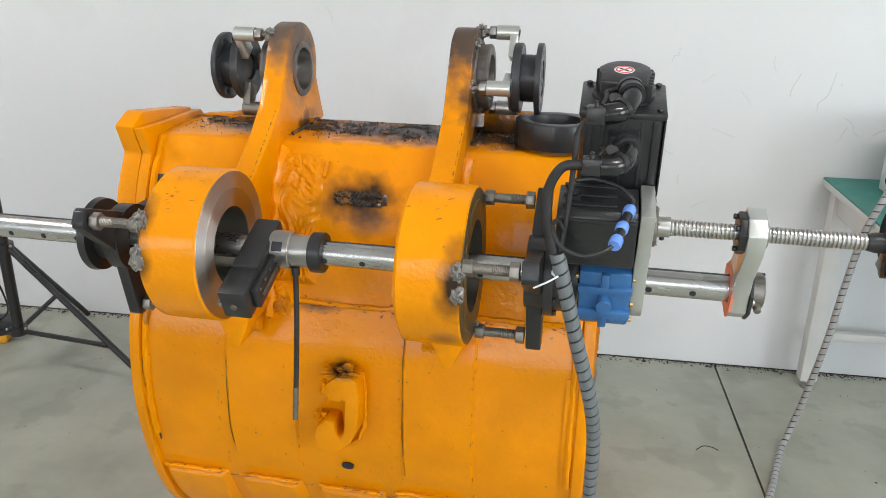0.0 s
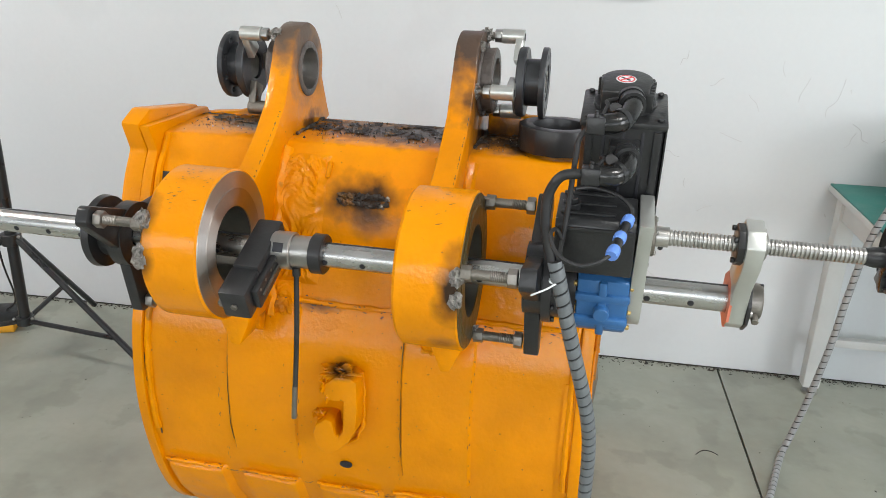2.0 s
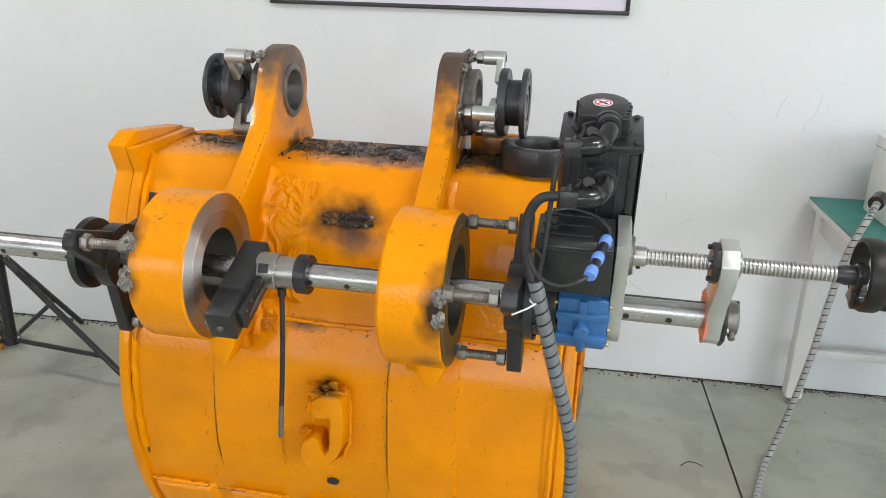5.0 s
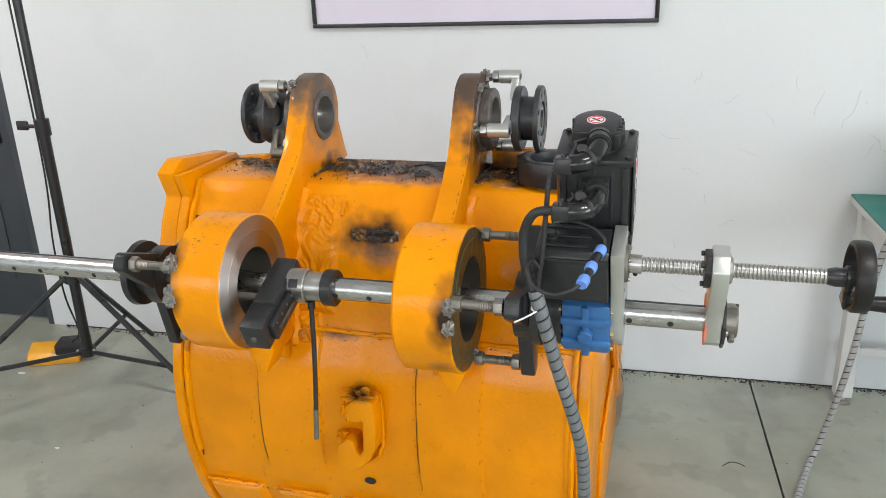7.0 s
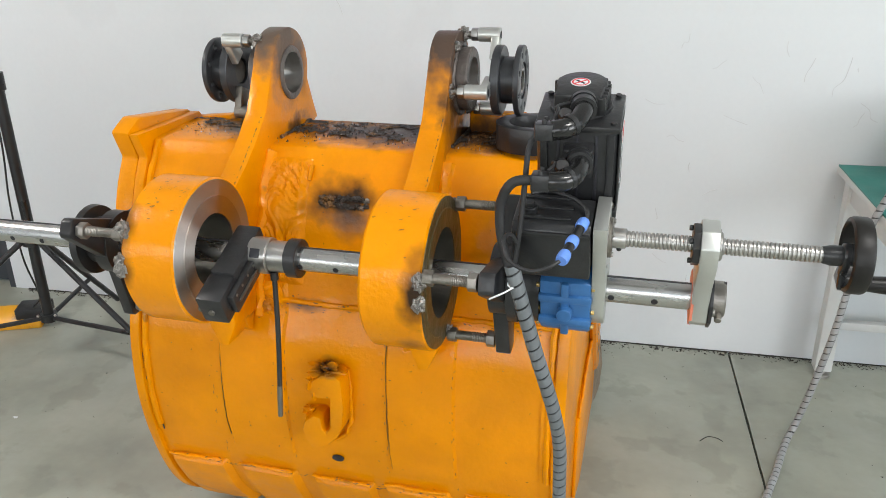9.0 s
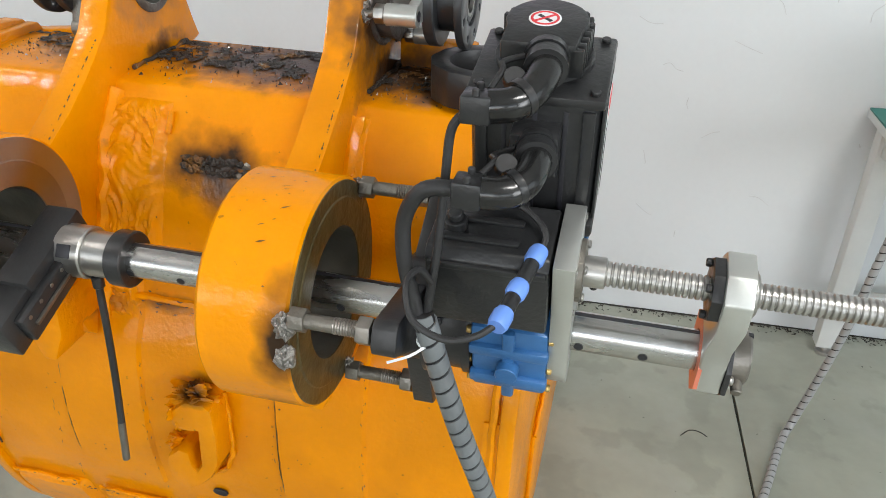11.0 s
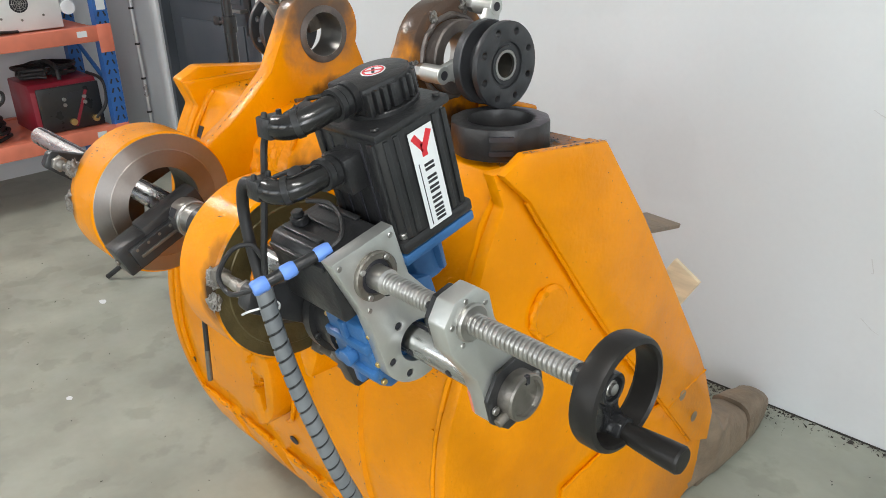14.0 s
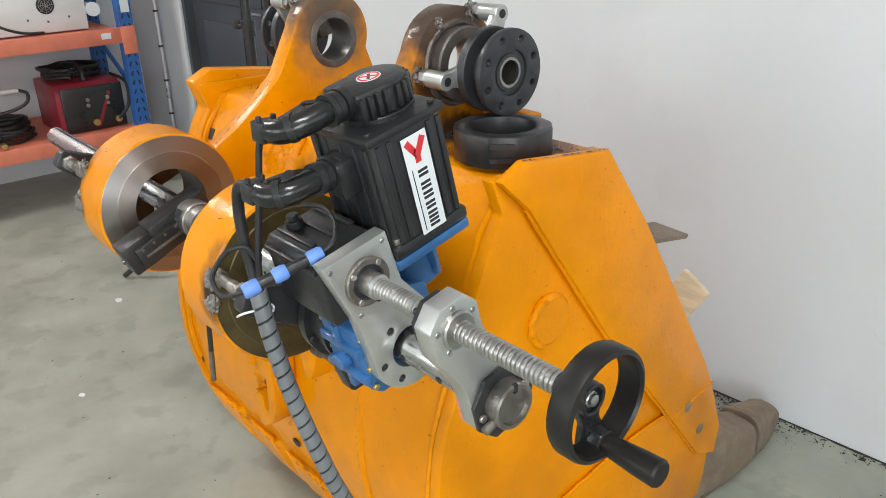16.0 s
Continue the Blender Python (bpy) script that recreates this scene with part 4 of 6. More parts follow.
part("bearing_flange", lathe([(0.362, BR + 0.002), (0.362, 0.076), (0.378, 0.076), (0.378, 0.066), (0.408, 0.066), (0.408, 0.070), (0.418, 0.070), (0.418, BR + 0.002)], "x", (YB, ZB), 56, closed=True), M_BLACK, drive)
for k in range(8):
    a = radians(45 * k + 22)
    part("flange_bolt", rod(0.378, 0.384, 0.005, (YB + 0.07 * math.cos(a), ZB + 0.07 * math.sin(a))), M_BLACKPAINT, drive)

DM = pose(0, YB, ZB, 14)  # the drive leans to the front: local y across, local z up
SV, SU = -0.036, 0.134  # the feed screw's place in the drive's own plane

# blue gearbox
bx = part("gearbox", moved(prism([(-0.066, -0.045), (-0.05, -0.062), (0.045, -0.062), (0.062, -0.045), (0.066, 0.03), (0.064, 0.062), (0.030, 0.074), (-0.066, 0.055)], 0.420, 0.506, "x", bev=0.005), DM), M_BLUE, drive, "blue painted gearbox casting")
part("motor_flange", moved(box(0.402, 0.532, 0.012, 0.140, 0.116, 0.132, 0.004), DM), M_BLUE, bx)
part("neck", moved(lathe([(0.055, 0.040), (0.072, 0.038), (0.100, 0.036), (0.104, 0.044), (0.1165, 0.046)], "z", (0.466, 0.072), 32), DM), M_BLUE, bx)
for a in (20, 110, 200, 290):
    part("casting_rib", moved(box(0.030, 0.047, -0.005, 0.005, 0.060, 0.1165, 0.002), DM @ Matrix.Translation((0.466, 0.072, 0)) @ pose(0, 0, 0, 0, 0, a)), M_BLUE, bx)
for z0 in (-0.026, 0.022):
    part("casting_rib", moved(box(0.418, 0.508, -0.073, -0.06, z0 - 0.008, z0 + 0.008, 0.004), DM), M_BLUE, bx)
part("casting_rib", moved(box(0.456, 0.470, -0.072, -0.06, -0.055, 0.055, 0.003), DM), M_BLUE, bx)
part("casting_boss", moved(rod(-0.082, -0.066, 0.013, (0.463, -0.004), "y"), DM), M_BLUE, bx)
for z0 in (-0.040, -0.008, 0.042):
    for x0 in ((0.414, 0.420), (0.506, 0.512)):
        part("bolt", moved(rod(x0[0], x0[1], 0.0045, (-0.060, z0)), DM), M_BRASS, bx, "small brass-coloured bolt")

# motor
motor = part("servo_motor", moved(prism([(0.402, 0.030), (0.412, 0.016), (0.520, 0.016), (0.532, 0.030), (0.532, 0.122), (0.520, 0.136), (0.412, 0.136), (0.402, 0.122)], 0.134, 0.300, "z", bev=0.003), DM), M_BLACKPAINT, drive, "black square servo motor")
for zz, th in ((0.134, 0.018), (0.292, 0.012)):
    part("end_plate", moved(box(0.3995, 0.5345, 0.0135, 0.1385, zz, zz + th, 0.004), DM), M_BLACKPAINT, motor)
for k in range(7):
    yy = 0.028 + 0.016 * k
    if not 0.045 < yy < 0.105:
        part("fin", moved(box(0.5315, 0.5345, yy - 0.004, yy + 0.004, 0.154, 0.290, 0.001), DM), M_BLACKPAINT, motor)
for k in (0, 5):
    xx = 0.415 + 0.021 * k
    part("fin", moved(box(xx - 0.006, xx + 0.006, 0.0125, 0.0165, 0.154, 0.290, 0.001), DM), M_BLACKPAINT, motor)
# grooves are dark strips on the face, their shade painted in
for xx in (0.438, 0.468, 0.498):
    part("groove", moved(box(xx - 0.0025, xx + 0.0025, 0.0148, 0.0163, 0.156, 0.288, 0.0006), DM), M_INK_HOLE, motor)
for xx in (0.411, 0.523):
    for yy in (0.025, 0.127):
        part("bolt", moved(rod(0.152, 0.160, 0.0065, (xx, yy), "z"), DM), M_STEEL if xx > 0.5 else M_BLACK, motor)
        part("bolt", moved(rod(0.304, 0.308, 0.005, (xx, yy), "z"), DM), M_BLACK, motor)
CC = (0.466, 0.090)
part("cap_base", moved(rod(0.300, 0.310, 0.050, (CC[0], 0.084), "z", 48), DM), M_BLACKPAINT, motor)
capo = circle(0.041, 26, CC[0], CC[1], -25, 205) + [(CC[0] - 0.038, CC[1] - 0.052), (CC[0] + 0.034, CC[1] - 0.052)]
cap = part("encoder_cap", moved(prism(capo, 0.309, 0.345, "z", bev=0.004), DM), M_BLACKPAINT, motor)
for k in range(12):
    a = -12 + 16 * k
    part("rib", moved(box(0.038, 0.0462, -0.0032, 0.0032, 0.311, 0.340, 0.0012), DM @ Matrix.Translation((CC[0], CC[1], 0)) @ pose(0, 0, 0, 0, 0, a)), M_BLACKPAINT, cap)
for k in range(4):
    yy = CC[1] - 0.049 + 0.0115 * k
    part("rib", moved(box(CC[0] + 0.029, CC[0] + 0.0415 + 0.001 * k, yy - 0.0032, yy + 0.0032, 0.311, 0.340, 0.0012), DM), M_BLACKPAINT, cap)
warn = part("warning_sticker", moved(rod(0.3452, 0.3458, 0.0160, (CC[0] - 0.002, CC[1] - 0.004), "z", 36, 0.0002), DM), M_LABEL, cap, "round white and red warning sticker")
part("sticker_ring", moved(lathe([(0.3458, 0.0115), (0.3462, 0.0115), (0.3462, 0.0140), (0.3458, 0.0140)], "z", (CC[0] - 0.002, CC[1] - 0.004), 36, closed=True), DM), M_RED, warn)
part("sticker_bar", moved(box(-0.0115, 0.0115, -0.0014, 0.0016, 0.3458, 0.3462), DM @ Matrix.Translation((CC[0] - 0.002, CC[1] - 0.004, 0)) @ pose(0, 0, 0, 0, 0, 40)), M_RED, warn)
part("sticker_mark", moved(box(-0.009, 0.009, -0.002, 0.002, 0.3457, 0.3460), DM @ Matrix.Translation((CC[0] - 0.002, CC[1] - 0.004, 0)) @ pose(0, 0, 0, 0, 0, -40)), M_INK_HOLE, warn)
part("connector_box", moved(box(0.448, 0.495, -0.012, 0.018, 0.227, 0.275, 0.003), DM), M_BLACKPAINT, motor)
# label on the motor's end face
lab = part("name_label", moved(box(0.5348, 0.5352, 0.060, 0.100, 0.148, 0.284, 0.0), DM), M_LABEL, motor, "white name label")


def on_label(u0, u1, v0, v1, mat, name, label=""):
    part(name, moved(box(0.5352, 0.5354, v0, v1, u0, u1), DM), mat, lab, label)


for sgn in (-1, 1):
    part("mark_bar", moved(box(0.5352, 0.5356 + 0.0002 * sgn, -0.0045, 0.0045, -0.014, 0.012), DM @ Matrix.Translation((0, 0.080 + sgn * 0.007, 0.267)) @ pose(0, 0, 0, -sgn * 32)), M_RED, lab, "red branching mark")
on_label(0.246, 0.264, 0.0755, 0.0845, M_RED, "mark_bar", "red branching mark")


def glyph(u, shape):
    """A dark plain sign of two or three strokes, 15 mm high, on the label."""
    for du0, du1, dv0, dv1 in shape:
        on_label(u + du0, u + du1, 0.0745 + dv0, 0.0745 + dv1, M_INK_HOLE, "dark_bar")


STROKE = [(0, 0.0040, 0, 0.016), (0.0062, 0.0102, 0, 0.016)]
for k, u in enumerate((0.2260, 0.2080, 0.1940, 0.1790, 0.1650, 0.1530)):
    glyph(u, STROKE)
on_label(0.152, 0.240, 0.066, 0.0675, M_INK_HOLE, "fine_print_bar")

# connectors with elbows on the motor
for pts, tail, box_c in (
    ([(0.474, -0.062, 1.254), (0.477, -0.090, 1.249), (0.470, -0.120, 1.238), (0.456, -0.137, 1.231), (0.437, -0.141, 1.228)], (0.434, -0.141, 1.227), "upper"),
    ([(0.474, -0.086, 1.172), (0.478, -0.116, 1.170), (0.473, -0.146, 1.162), (0.458, -0.162, 1.157), (0.438, -0.165, 1.156)], (0.434, -0.165, 1.156), "lower"),
):
    el = part("connector_elbow", tube(pts, 0.0155, 18, 8), M_GLOSSBLACK, motor, "glossy black elbow connector")
    a, b = Vector(pts[0]), Vector(pts[1])
    for t0, t1, r in ((-0.1, 0.25, 0.021), (0.32, 0.62, 0.0195), (0.68, 0.95, 0.0205)):
        part("knurled_ring", tube([a.lerp(b, t0), a.lerp(b, t1)], r, 20, 0), M_BLACKPAINT, el)
    c, d = Vector(pts[2]), Vector(pts[3])
    part("knurled_ring", tube([c.lerp(d, 0.35), c.lerp(d, 0.7)], 0.0175, 20, 0), M_BLACKPAINT, el)
    e = Vector(tail)
    part("cable_clamp", moved(box(-0.022, 0.006, -0.015, 0.015, -0.013, 0.013, 0.003), Matrix.Translation(e)), M_BLACKPAINT, el)
    for yy in (-0.010, 0.010):
        part("clamp_screw", rod(e.z + 0.012, e.z + 0.019, 0.0035, (e.x - 0.008, e.y + yy), "z", 12), M_BLACK, el)
    part("seal_strap", tube([a + Vector((-0.020, -0.012, 0.002)), a + Vector((-0.036, -0.03, 0.0)), c + Vector((-0.030, 0.016, 0.012)), e + Vector((0.0, 0.012, 0.012))], 0.003, 8, 6), M_RUBBER, el, "black retaining strap")
    part("dust_cap", moved(rod(-0.005, 0.005, 0.0105, (0, 0), "z"), Matrix.Translation(c.lerp(e, 0.5) + Vector((0, 0.022, 0.012))) @ pose(0, 0, 0, 40, 15, 0)), M_RUBBER, el, "black rubber dust cap")

# feed unit: finned black housing behind the plate
feed = part("feed_housing", moved(prism([(-0.082, 0.078), (0.006, 0.078), (0.010, 0.084), (0.010, 0.170), (0.002, 0.178), (-0.074, 0.178), (-0.084, 0.168), (-0.084, 0.084)], 0.378, 0.503, "x", bev=0.003), DM), M_BLACKPAINT, drive, "black feed gear housing")
for zz in (0.164,):
    part("fin", moved(box(0.382, 0.500, -0.0885, -0.083, zz - 0.004, zz + 0.004, 0.0015), DM), M_BLACKPAINT, feed)
for yy in (-0.06, -0.03, 0.0):
    part("fin", moved(box(0.385, 0.47, yy - 0.005, yy + 0.005, 0.1775, 0.182, 0.002), DM), M_BLACKPAINT, feed)
part("cable_gland", moved(merge(rod(0.178, 0.190, 0.012, (0.402, -0.045), "z"), rod(0.190, 0.198, 0.008, (0.402, -0.045), "z")), DM), M_BLACKPAINT, feed)

# aluminium end plate
PL = [(-0.089, 0.182), (0.010, 0.182), (0.014, 0.105), (0.052, 0.034)] + circle(0.062, 22, 0, 0, 30, -170) + [(-0.0615, 0.02), (-0.066, 0.085)]
HC = [circle(0.031, 36, 0, 0)[::-1], circle(0.020, 28, SV, SU)[::-1]] + [circle(0.0058, 14, 0.048 * math.cos(radians(a)), 0.048 * math.sin(radians(a)))[::-1] for a in (65, 120, 185, 235, 285, 335, 20)]
plate = part("end_plate", moved(prism(PL, 0.506, 0.528, "x", holes=HC, bev=0.0012), DM), M_ALU, drive, "pale anodised aluminium end plate")
for v, u in ((-0.080, 0.172), (0.002, 0.172), (-0.058, 0.092), (0.006, 0.092)):
    part("screw", moved(rod(0.528, 0.5295, 0.0038, (v, u)), DM), M_STEEL, plate)
part("bearing_cover", moved(lathe([(0.528, 0.012), (0.528, 0.033), (0.533, 0.033), (0.5345, 0.031), (0.5345, 0.024), (0.531, 0.022), (0.531, 0.012)], "x", (SV, SU), 40, closed=True), DM), M_STUD, plate, "round steel bearing cover")
for a in (45, 135, 225, 315):
    part("screw", moved(rod(0.534, 0.5375, 0.0042, (SV + 0.0275 * math.cos(radians(a)), SU + 0.0275 * math.sin(radians(a)))), DM), M_STEEL, plate)
for a in (65, 120, 185, 235, 285, 335, 20):
    part("socket_screw", moved(rod(0.520, 0.5272, 0.0052, (0.048 * math.cos(radians(a)), 0.048 * math.sin(radians(a))), "x", 12), DM), M_INK_HOLE, plate, "dark socket screw")

# threaded feed screw
prof = [(0.531, 0.0), (0.531, 0.0165), (0.555, 0.0165), (0.557, 0.0125)]
x = 0.557
while x < 0.868:
    prof += [(x, 0.0126), (x + 0.0005, 0.0131), (x + 0.0034, 0.0131), (x + 0.0040, 0.0124), (x + 0.0046, 0.0106), (x + 0.0056, 0.0106)]
    x += 0.0063
prof += [(0.872, 0.0105), (0.872, 0.0)]
# near-black ring for the shade in the seal recess
part("seal", moved(lathe([(0.5312, 0.0168), (0.5318, 0.0170), (0.5318, 0.0235), (0.5312, 0.0238)], "x", (SV, SU), 36, closed=True), DM), M_INK_HOLE, plate, "dark seal recess")
part("feed_screw", moved(lathe(prof, "x", (SV, SU), 28), DM), M_SCREW, drive, "bright trapezoid-thread feed screw", smooth=40)
part("set_screw", moved(rod(SU - 0.024, SU - 0.014, 0.004, (0.545, SV), "z"), DM), M_BLACK, drive)

# feed nut arm that clamps the bar's end
ARM = [(SV - 0.037, SU + 0.016), (SV - 0.016, SU + 0.036), (SV + 0.020, SU + 0.036), (SV + 0.036, SU + 0.016), (SV + 0.036, SU - 0.018), (0.016, 0.062), (0.024, 0.044), (0.043, 0.022), (0.045, -0.020), (0.022, -0.042), (-0.024, -0.042), (-0.043, -0.020), (-0.043, 0.018), (-0.046, 0.050), (SV - 0.037, SU - 0.022)]
arm = part("feed_arm", moved(prism(ARM, 0.668, 0.696, "x", holes=[circle(BR + 0.001, 36)[::-1], circle(0.013, 28, SV, SU)[::-1]], bev=0.0025), DM), M_ALU, drive, "pale aluminium feed nut arm")
part("nut_flange", moved(prism(circle(0.034, 8, SV, SU, 22.5, 382.5), 0.657, 0.672, "x", holes=[circle(0.0125, 28, SV, SU)[::-1]], bev=0.001), DM), M_BLACK, arm, "black nut flange")
part("nut_sleeve", moved(lathe([(0.694, 0.0125), (0.694, 0.023), (0.700, 0.023), (0.702, 0.021), (0.702, 0.0125)], "x", (SV, SU), 32, closed=True), DM), M_STEEL, arm)
for a in (20, 90, 160, 230, 300):
    part("screw", moved(rod(0.6955, 0.6975, 0.0038, (SV + 0.0285 * math.cos(radians(a)), SU + 0.0285 * math.sin(radians(a)))), DM), M_STEEL, arm)
for a in (45, 135, 225, 315):
    part("screw", moved(rod(0.651, 0.657, 0.0045, (SV + 0.026 * math.cos(radians(a)), SU + 0.026 * math.sin(radians(a)))), DM), M_BLACK, arm)
COV = [(0.050, 0.018), (0.050, -0.018), (0.024, -0.047), (-0.022, -0.047), (-0.045, -0.018), (-0.045, 0.018), (-0.020, 0.044), (0.024, 0.044)]
part("cover_plate", moved(prism(COV, 0.6965, 0.7025, "x", holes=[circle(BR + 0.0015, 36)[::-1]], bev=0.001), DM), M_BLACK, arm, "black cover plate")
part("packing", moved(prism([(p[0] * 0.96, p[1] * 0.96) for p in COV], 0.6675, 0.6718, "x", holes=[circle(BR + 0.0015, 36)[::-1]]), DM), M_RACKORANGE, arm, "orange backing washer")
for v, u in ((-0.037, 0.0), (0.037, 0.0), (0.0, -0.037)):
    part("screw", moved(rod(0.7025, 0.7075, 0.0055, (v, u), "x", 16), DM), M_STEEL, arm)
part("end_collar", lathe([(0.7025, BR), (0.7025, 0.031), (0.721, 0.031), (0.7235, 0.029), (0.7235, 0.0240), (0.720, 0.0232), (0.7185, 0.0225), (0.7185, 0.0)], "x", (YB, ZB), 44), M_NUT, arm, "steel end collar", smooth=25)
part("set_screw", moved(rod(-0.046, -0.030, 0.006, (0.7125, -0.006), "y"), pose(0, YB, ZB, 20)), M_STUD, arm)
# end slot as a dark block with the shade in its colour
part("slot", box(0.7190, 0.7240, YB - 0.003, YB + 0.003, ZB + 0.020, ZB + 0.0315), M_INK_HOLE, arm)

# handwheel on the screw's end
WV, WU = SV - 0.002, SU + 0.005
wheel = part("handwheel", moved(lathe([(0.877, 0.0510), (0.879, 0.0565), (0.883, 0.0585), (0.900, 0.0585), (0.904, 0.0570), (0.906, 0.0525), (0.903, 0.0500), (0.880, 0.0490)], "x", (WV, WU), 64, closed=True), DM), M_SATIN, drive, "black plastic handwheel")
part("hub", moved(lathe([(0.846, 0.0), (0.846, 0.013), (0.858, 0.016), (0.880, 0.0155), (0.882, 0.0135), (0.882, 0.0)], "x", (SV, SU), 32), DM), M_BLACKPAINT, wheel)
SPA = -92
sp = prism([(-0.004, -0.018), (0.012, -0.016), (0.030, -0.011), (0.053, -0.019), (0.053, 0.019), (0.030, 0.011), (0.012, 0.016), (-0.004, 0.018), (-0.014, 0.011), (-0.018, 0.0), (-0.014, -0.011)], 0.872, 0.884, "x", bev=0.003)
part("spoke", moved(sp, DM @ Matrix.Translation((0, WV, WU)) @ pose(0, 0, 0, SPA)), M_BLACKPAINT, wheel)
part("hub_rim", moved(lathe([(0.882, 0.013), (0.888, 0.013), (0.889, 0.015), (0.888, 0.017), (0.882, 0.0175)], "x", (WV, WU), 32, closed=True), DM), M_BLACKPAINT, wheel)
part("hub_screw", moved(merge(rod(0.884, 0.886, 0.0085, (WV, WU)), lathe([(0.886, 0.0065), (0.889, 0.006), (0.8905, 0.003), (0.8905, 0.0)], "x", (WV, WU), 20)), DM), M_STEEL, wheel, "bright hub screw")
HV, HU = WV + 0.050 * math.cos(radians(SPA)), WU + 0.050 * math.sin(radians(SPA))
part("handle_boss", moved(prism(circle(0.0145, 8, HV, HU, 22.5, 382.5), 0.876, 0.898, "x", bev=0.002), DM), M_BLACKPAINT, wheel)
part("crank_handle", moved(lathe([(0.898, 0.0), (0.898, 0.0100), (0.903, 0.0105), (0.915, 0.0118), (0.940, 0.0136), (0.957, 0.0142), (0.9595, 0.0125), (0.9598, 0.0)], "x", (HV, HU), 28), DM), M_SATIN, wheel, "black crank grip")

# blue inline cable connector with its thin cable
ca, cb = Vector((0.489, -0.124, 1.079)), Vector((0.469, -0.212, 1.054))
cc = part("inline_connector", tube([ca, cb], 0.0076, 18, 0), M_BLACKPAINT, drive, "black inline cable connector")
for t0, t1 in ((-0.06, 0.16), (0.46, 0.66), (0.86, 1.08)):
    part("blue_cap", tube([ca.lerp(cb, t0), ca.lerp(cb, t0 + 0.04), ca.lerp(cb, t1 - 0.04), ca.lerp(cb, t1)], 0.0100, 12, 0, rr=lambda i, n: 0.0100 if 0 < i < n - 1 else 0.0086), M_CAPBLUE, cc, "light blue screw cap")
part("thin_cable", tube([cb, cb + Vector((-0.018, -0.014, -0.010)), (0.422, -0.228, 1.036), (0.390, -0.221, 1.047), (0.376, -0.192, 1.066), (0.382, -0.168, 1.068), (0.392, -0.158, 1.05)], 0.0034, 8, 8), M_RUBBER, cc)
part("thin_cable", tube([ca, ca + Vector((0.004, 0.02, 0.012)), (0.47, -0.085, 1.105), (0.43, -0.075, 1.112), (0.402, -0.09, 1.112)], 0.0034, 8, 8), M_RUBBER, cc)

# cable bundle in spiral wrap: from the motor to the floor and up to the control box
bundle = thing("cable_bundle", (0.45, -0.1, 0.5), "grey spiral-wrapped cable bundle from the motor down to the floor", "cable")
HP = [(0.384, -0.160, 1.013), (0.402, -0.158, 0.945), (0.424, -0.149, 0.86), (0.445, -0.134, 0.78), (0.460, -0.117, 0.71), (0.468, -0.092, 0.63), (0.470, -0.07, 0.5), (0.472, -0.06, 0.30), (0.49, -0.05, 0.10), (0.56, -0.02, 0.02), (0.72, 0.14, 0.016), (0.90, 0.44, 0.016), (1.00, 0.72, 0.016), (1.06, 0.92, 0.025), (1.095, 0.985, 0.07), (1.125, 1.0, 0.19), (1.155, 1.0, 0.38), (1.172, 1.0, 0.55), (1.195, 1.0, 0.72), (1.235, 1.01, 0.835), (1.275, 1.08, 0.87)]


def wrapped(pts, r, name, parent, pitch=0.020, mat=M_GREYWRAP):
    P = spline(pts, 24)
    acc, out = 0.0, [P[0]]
    for a, b in zip(P, P[1:]):
        acc += (b - a).length
        if acc >= pitch / 5:
            out.append(b)
            acc = 0.0
    part("core", tube(out, r * 0.86, 10, 0), M_RUBBER, parent, "black cables inside the wrap", smooth=50)
    # one ribbon wound round the cables
    D = [0.0]
    for a, b in zip(out, out[1:]):
        D.append(D[-1] + (b - a).length)

    def place(s):
        s = min(max(s, 0.0), D[-1] - 1e-5)
        i = int(np.searchsorted(D, s, side="right")) - 1
        k = (s - D[i]) / (D[i + 1] - D[i])
        return out[i].lerp(out[i + 1], k), (out[min(i + 2, len(out) - 1)] - out[max(i - 1, 0)]).normalized()

    ribbon = bmesh.new()
    prev = None
    for j in range(int(D[-1] / pitch * 14)):
        s0, phi = j * pitch / 14, 2 * math.pi * j / 14
        row = []
        for off, rad in ((-0.41, 0.85), (-0.41, 1.0), (0.41, 1.0), (0.41, 0.85)):
            p, d = place(s0 + off * pitch)
            side = d.cross(Vector((0.3, 0.8, 0.52))).normalized()
            row.append(ribbon.verts.new(p + (side * math.cos(phi) + d.cross(side) * math.sin(phi)) * r * rad))
        if prev:
            for k in range(3):
                ribbon.faces.new((prev[k], row[k], row[k + 1], prev[k + 1]))
        prev = row
    bmesh.ops.recalc_face_normals(ribbon, faces=ribbon.faces)
    part(name, ribbon, mat, parent, "grey spiral wrap", smooth=50)
    return out


wrapped(HP[:10], 0.0125, "wrap", bundle)
wrapped(HP[9:], 0.0105, "wrap", bundle, 0.022, M_PALEWRAP)
part("tie", moved(lathe([(0, 0.0118), (0, 0.0138), (0.0035, 0.0138), (0.0035, 0.0118)], "z", (0, 0), 20, closed=True), pose(0.390, -0.1555, 0.975, 0, 8, 0)), M_LABEL, bundle, "white cable tie")
part("tie_tail", tube([(0.388, -0.170, 0.978), (0.375, -0.180, 0.972), (0.352, -0.178, 0.958)], 0.0016, 6, 6), M_LABEL, bundle, "white cable tie end")
part("power_cable", tube([(0.420, -0.166, 1.157), (0.385, -0.166, 1.152), (0.366, -0.162, 1.12), (0.364, -0.160, 1.08), (0.370, -0.158, 1.04), (0.381, -0.157, 1.0)], 0.0078, 12, 8), M_RUBBER, bundle, "black power cable")
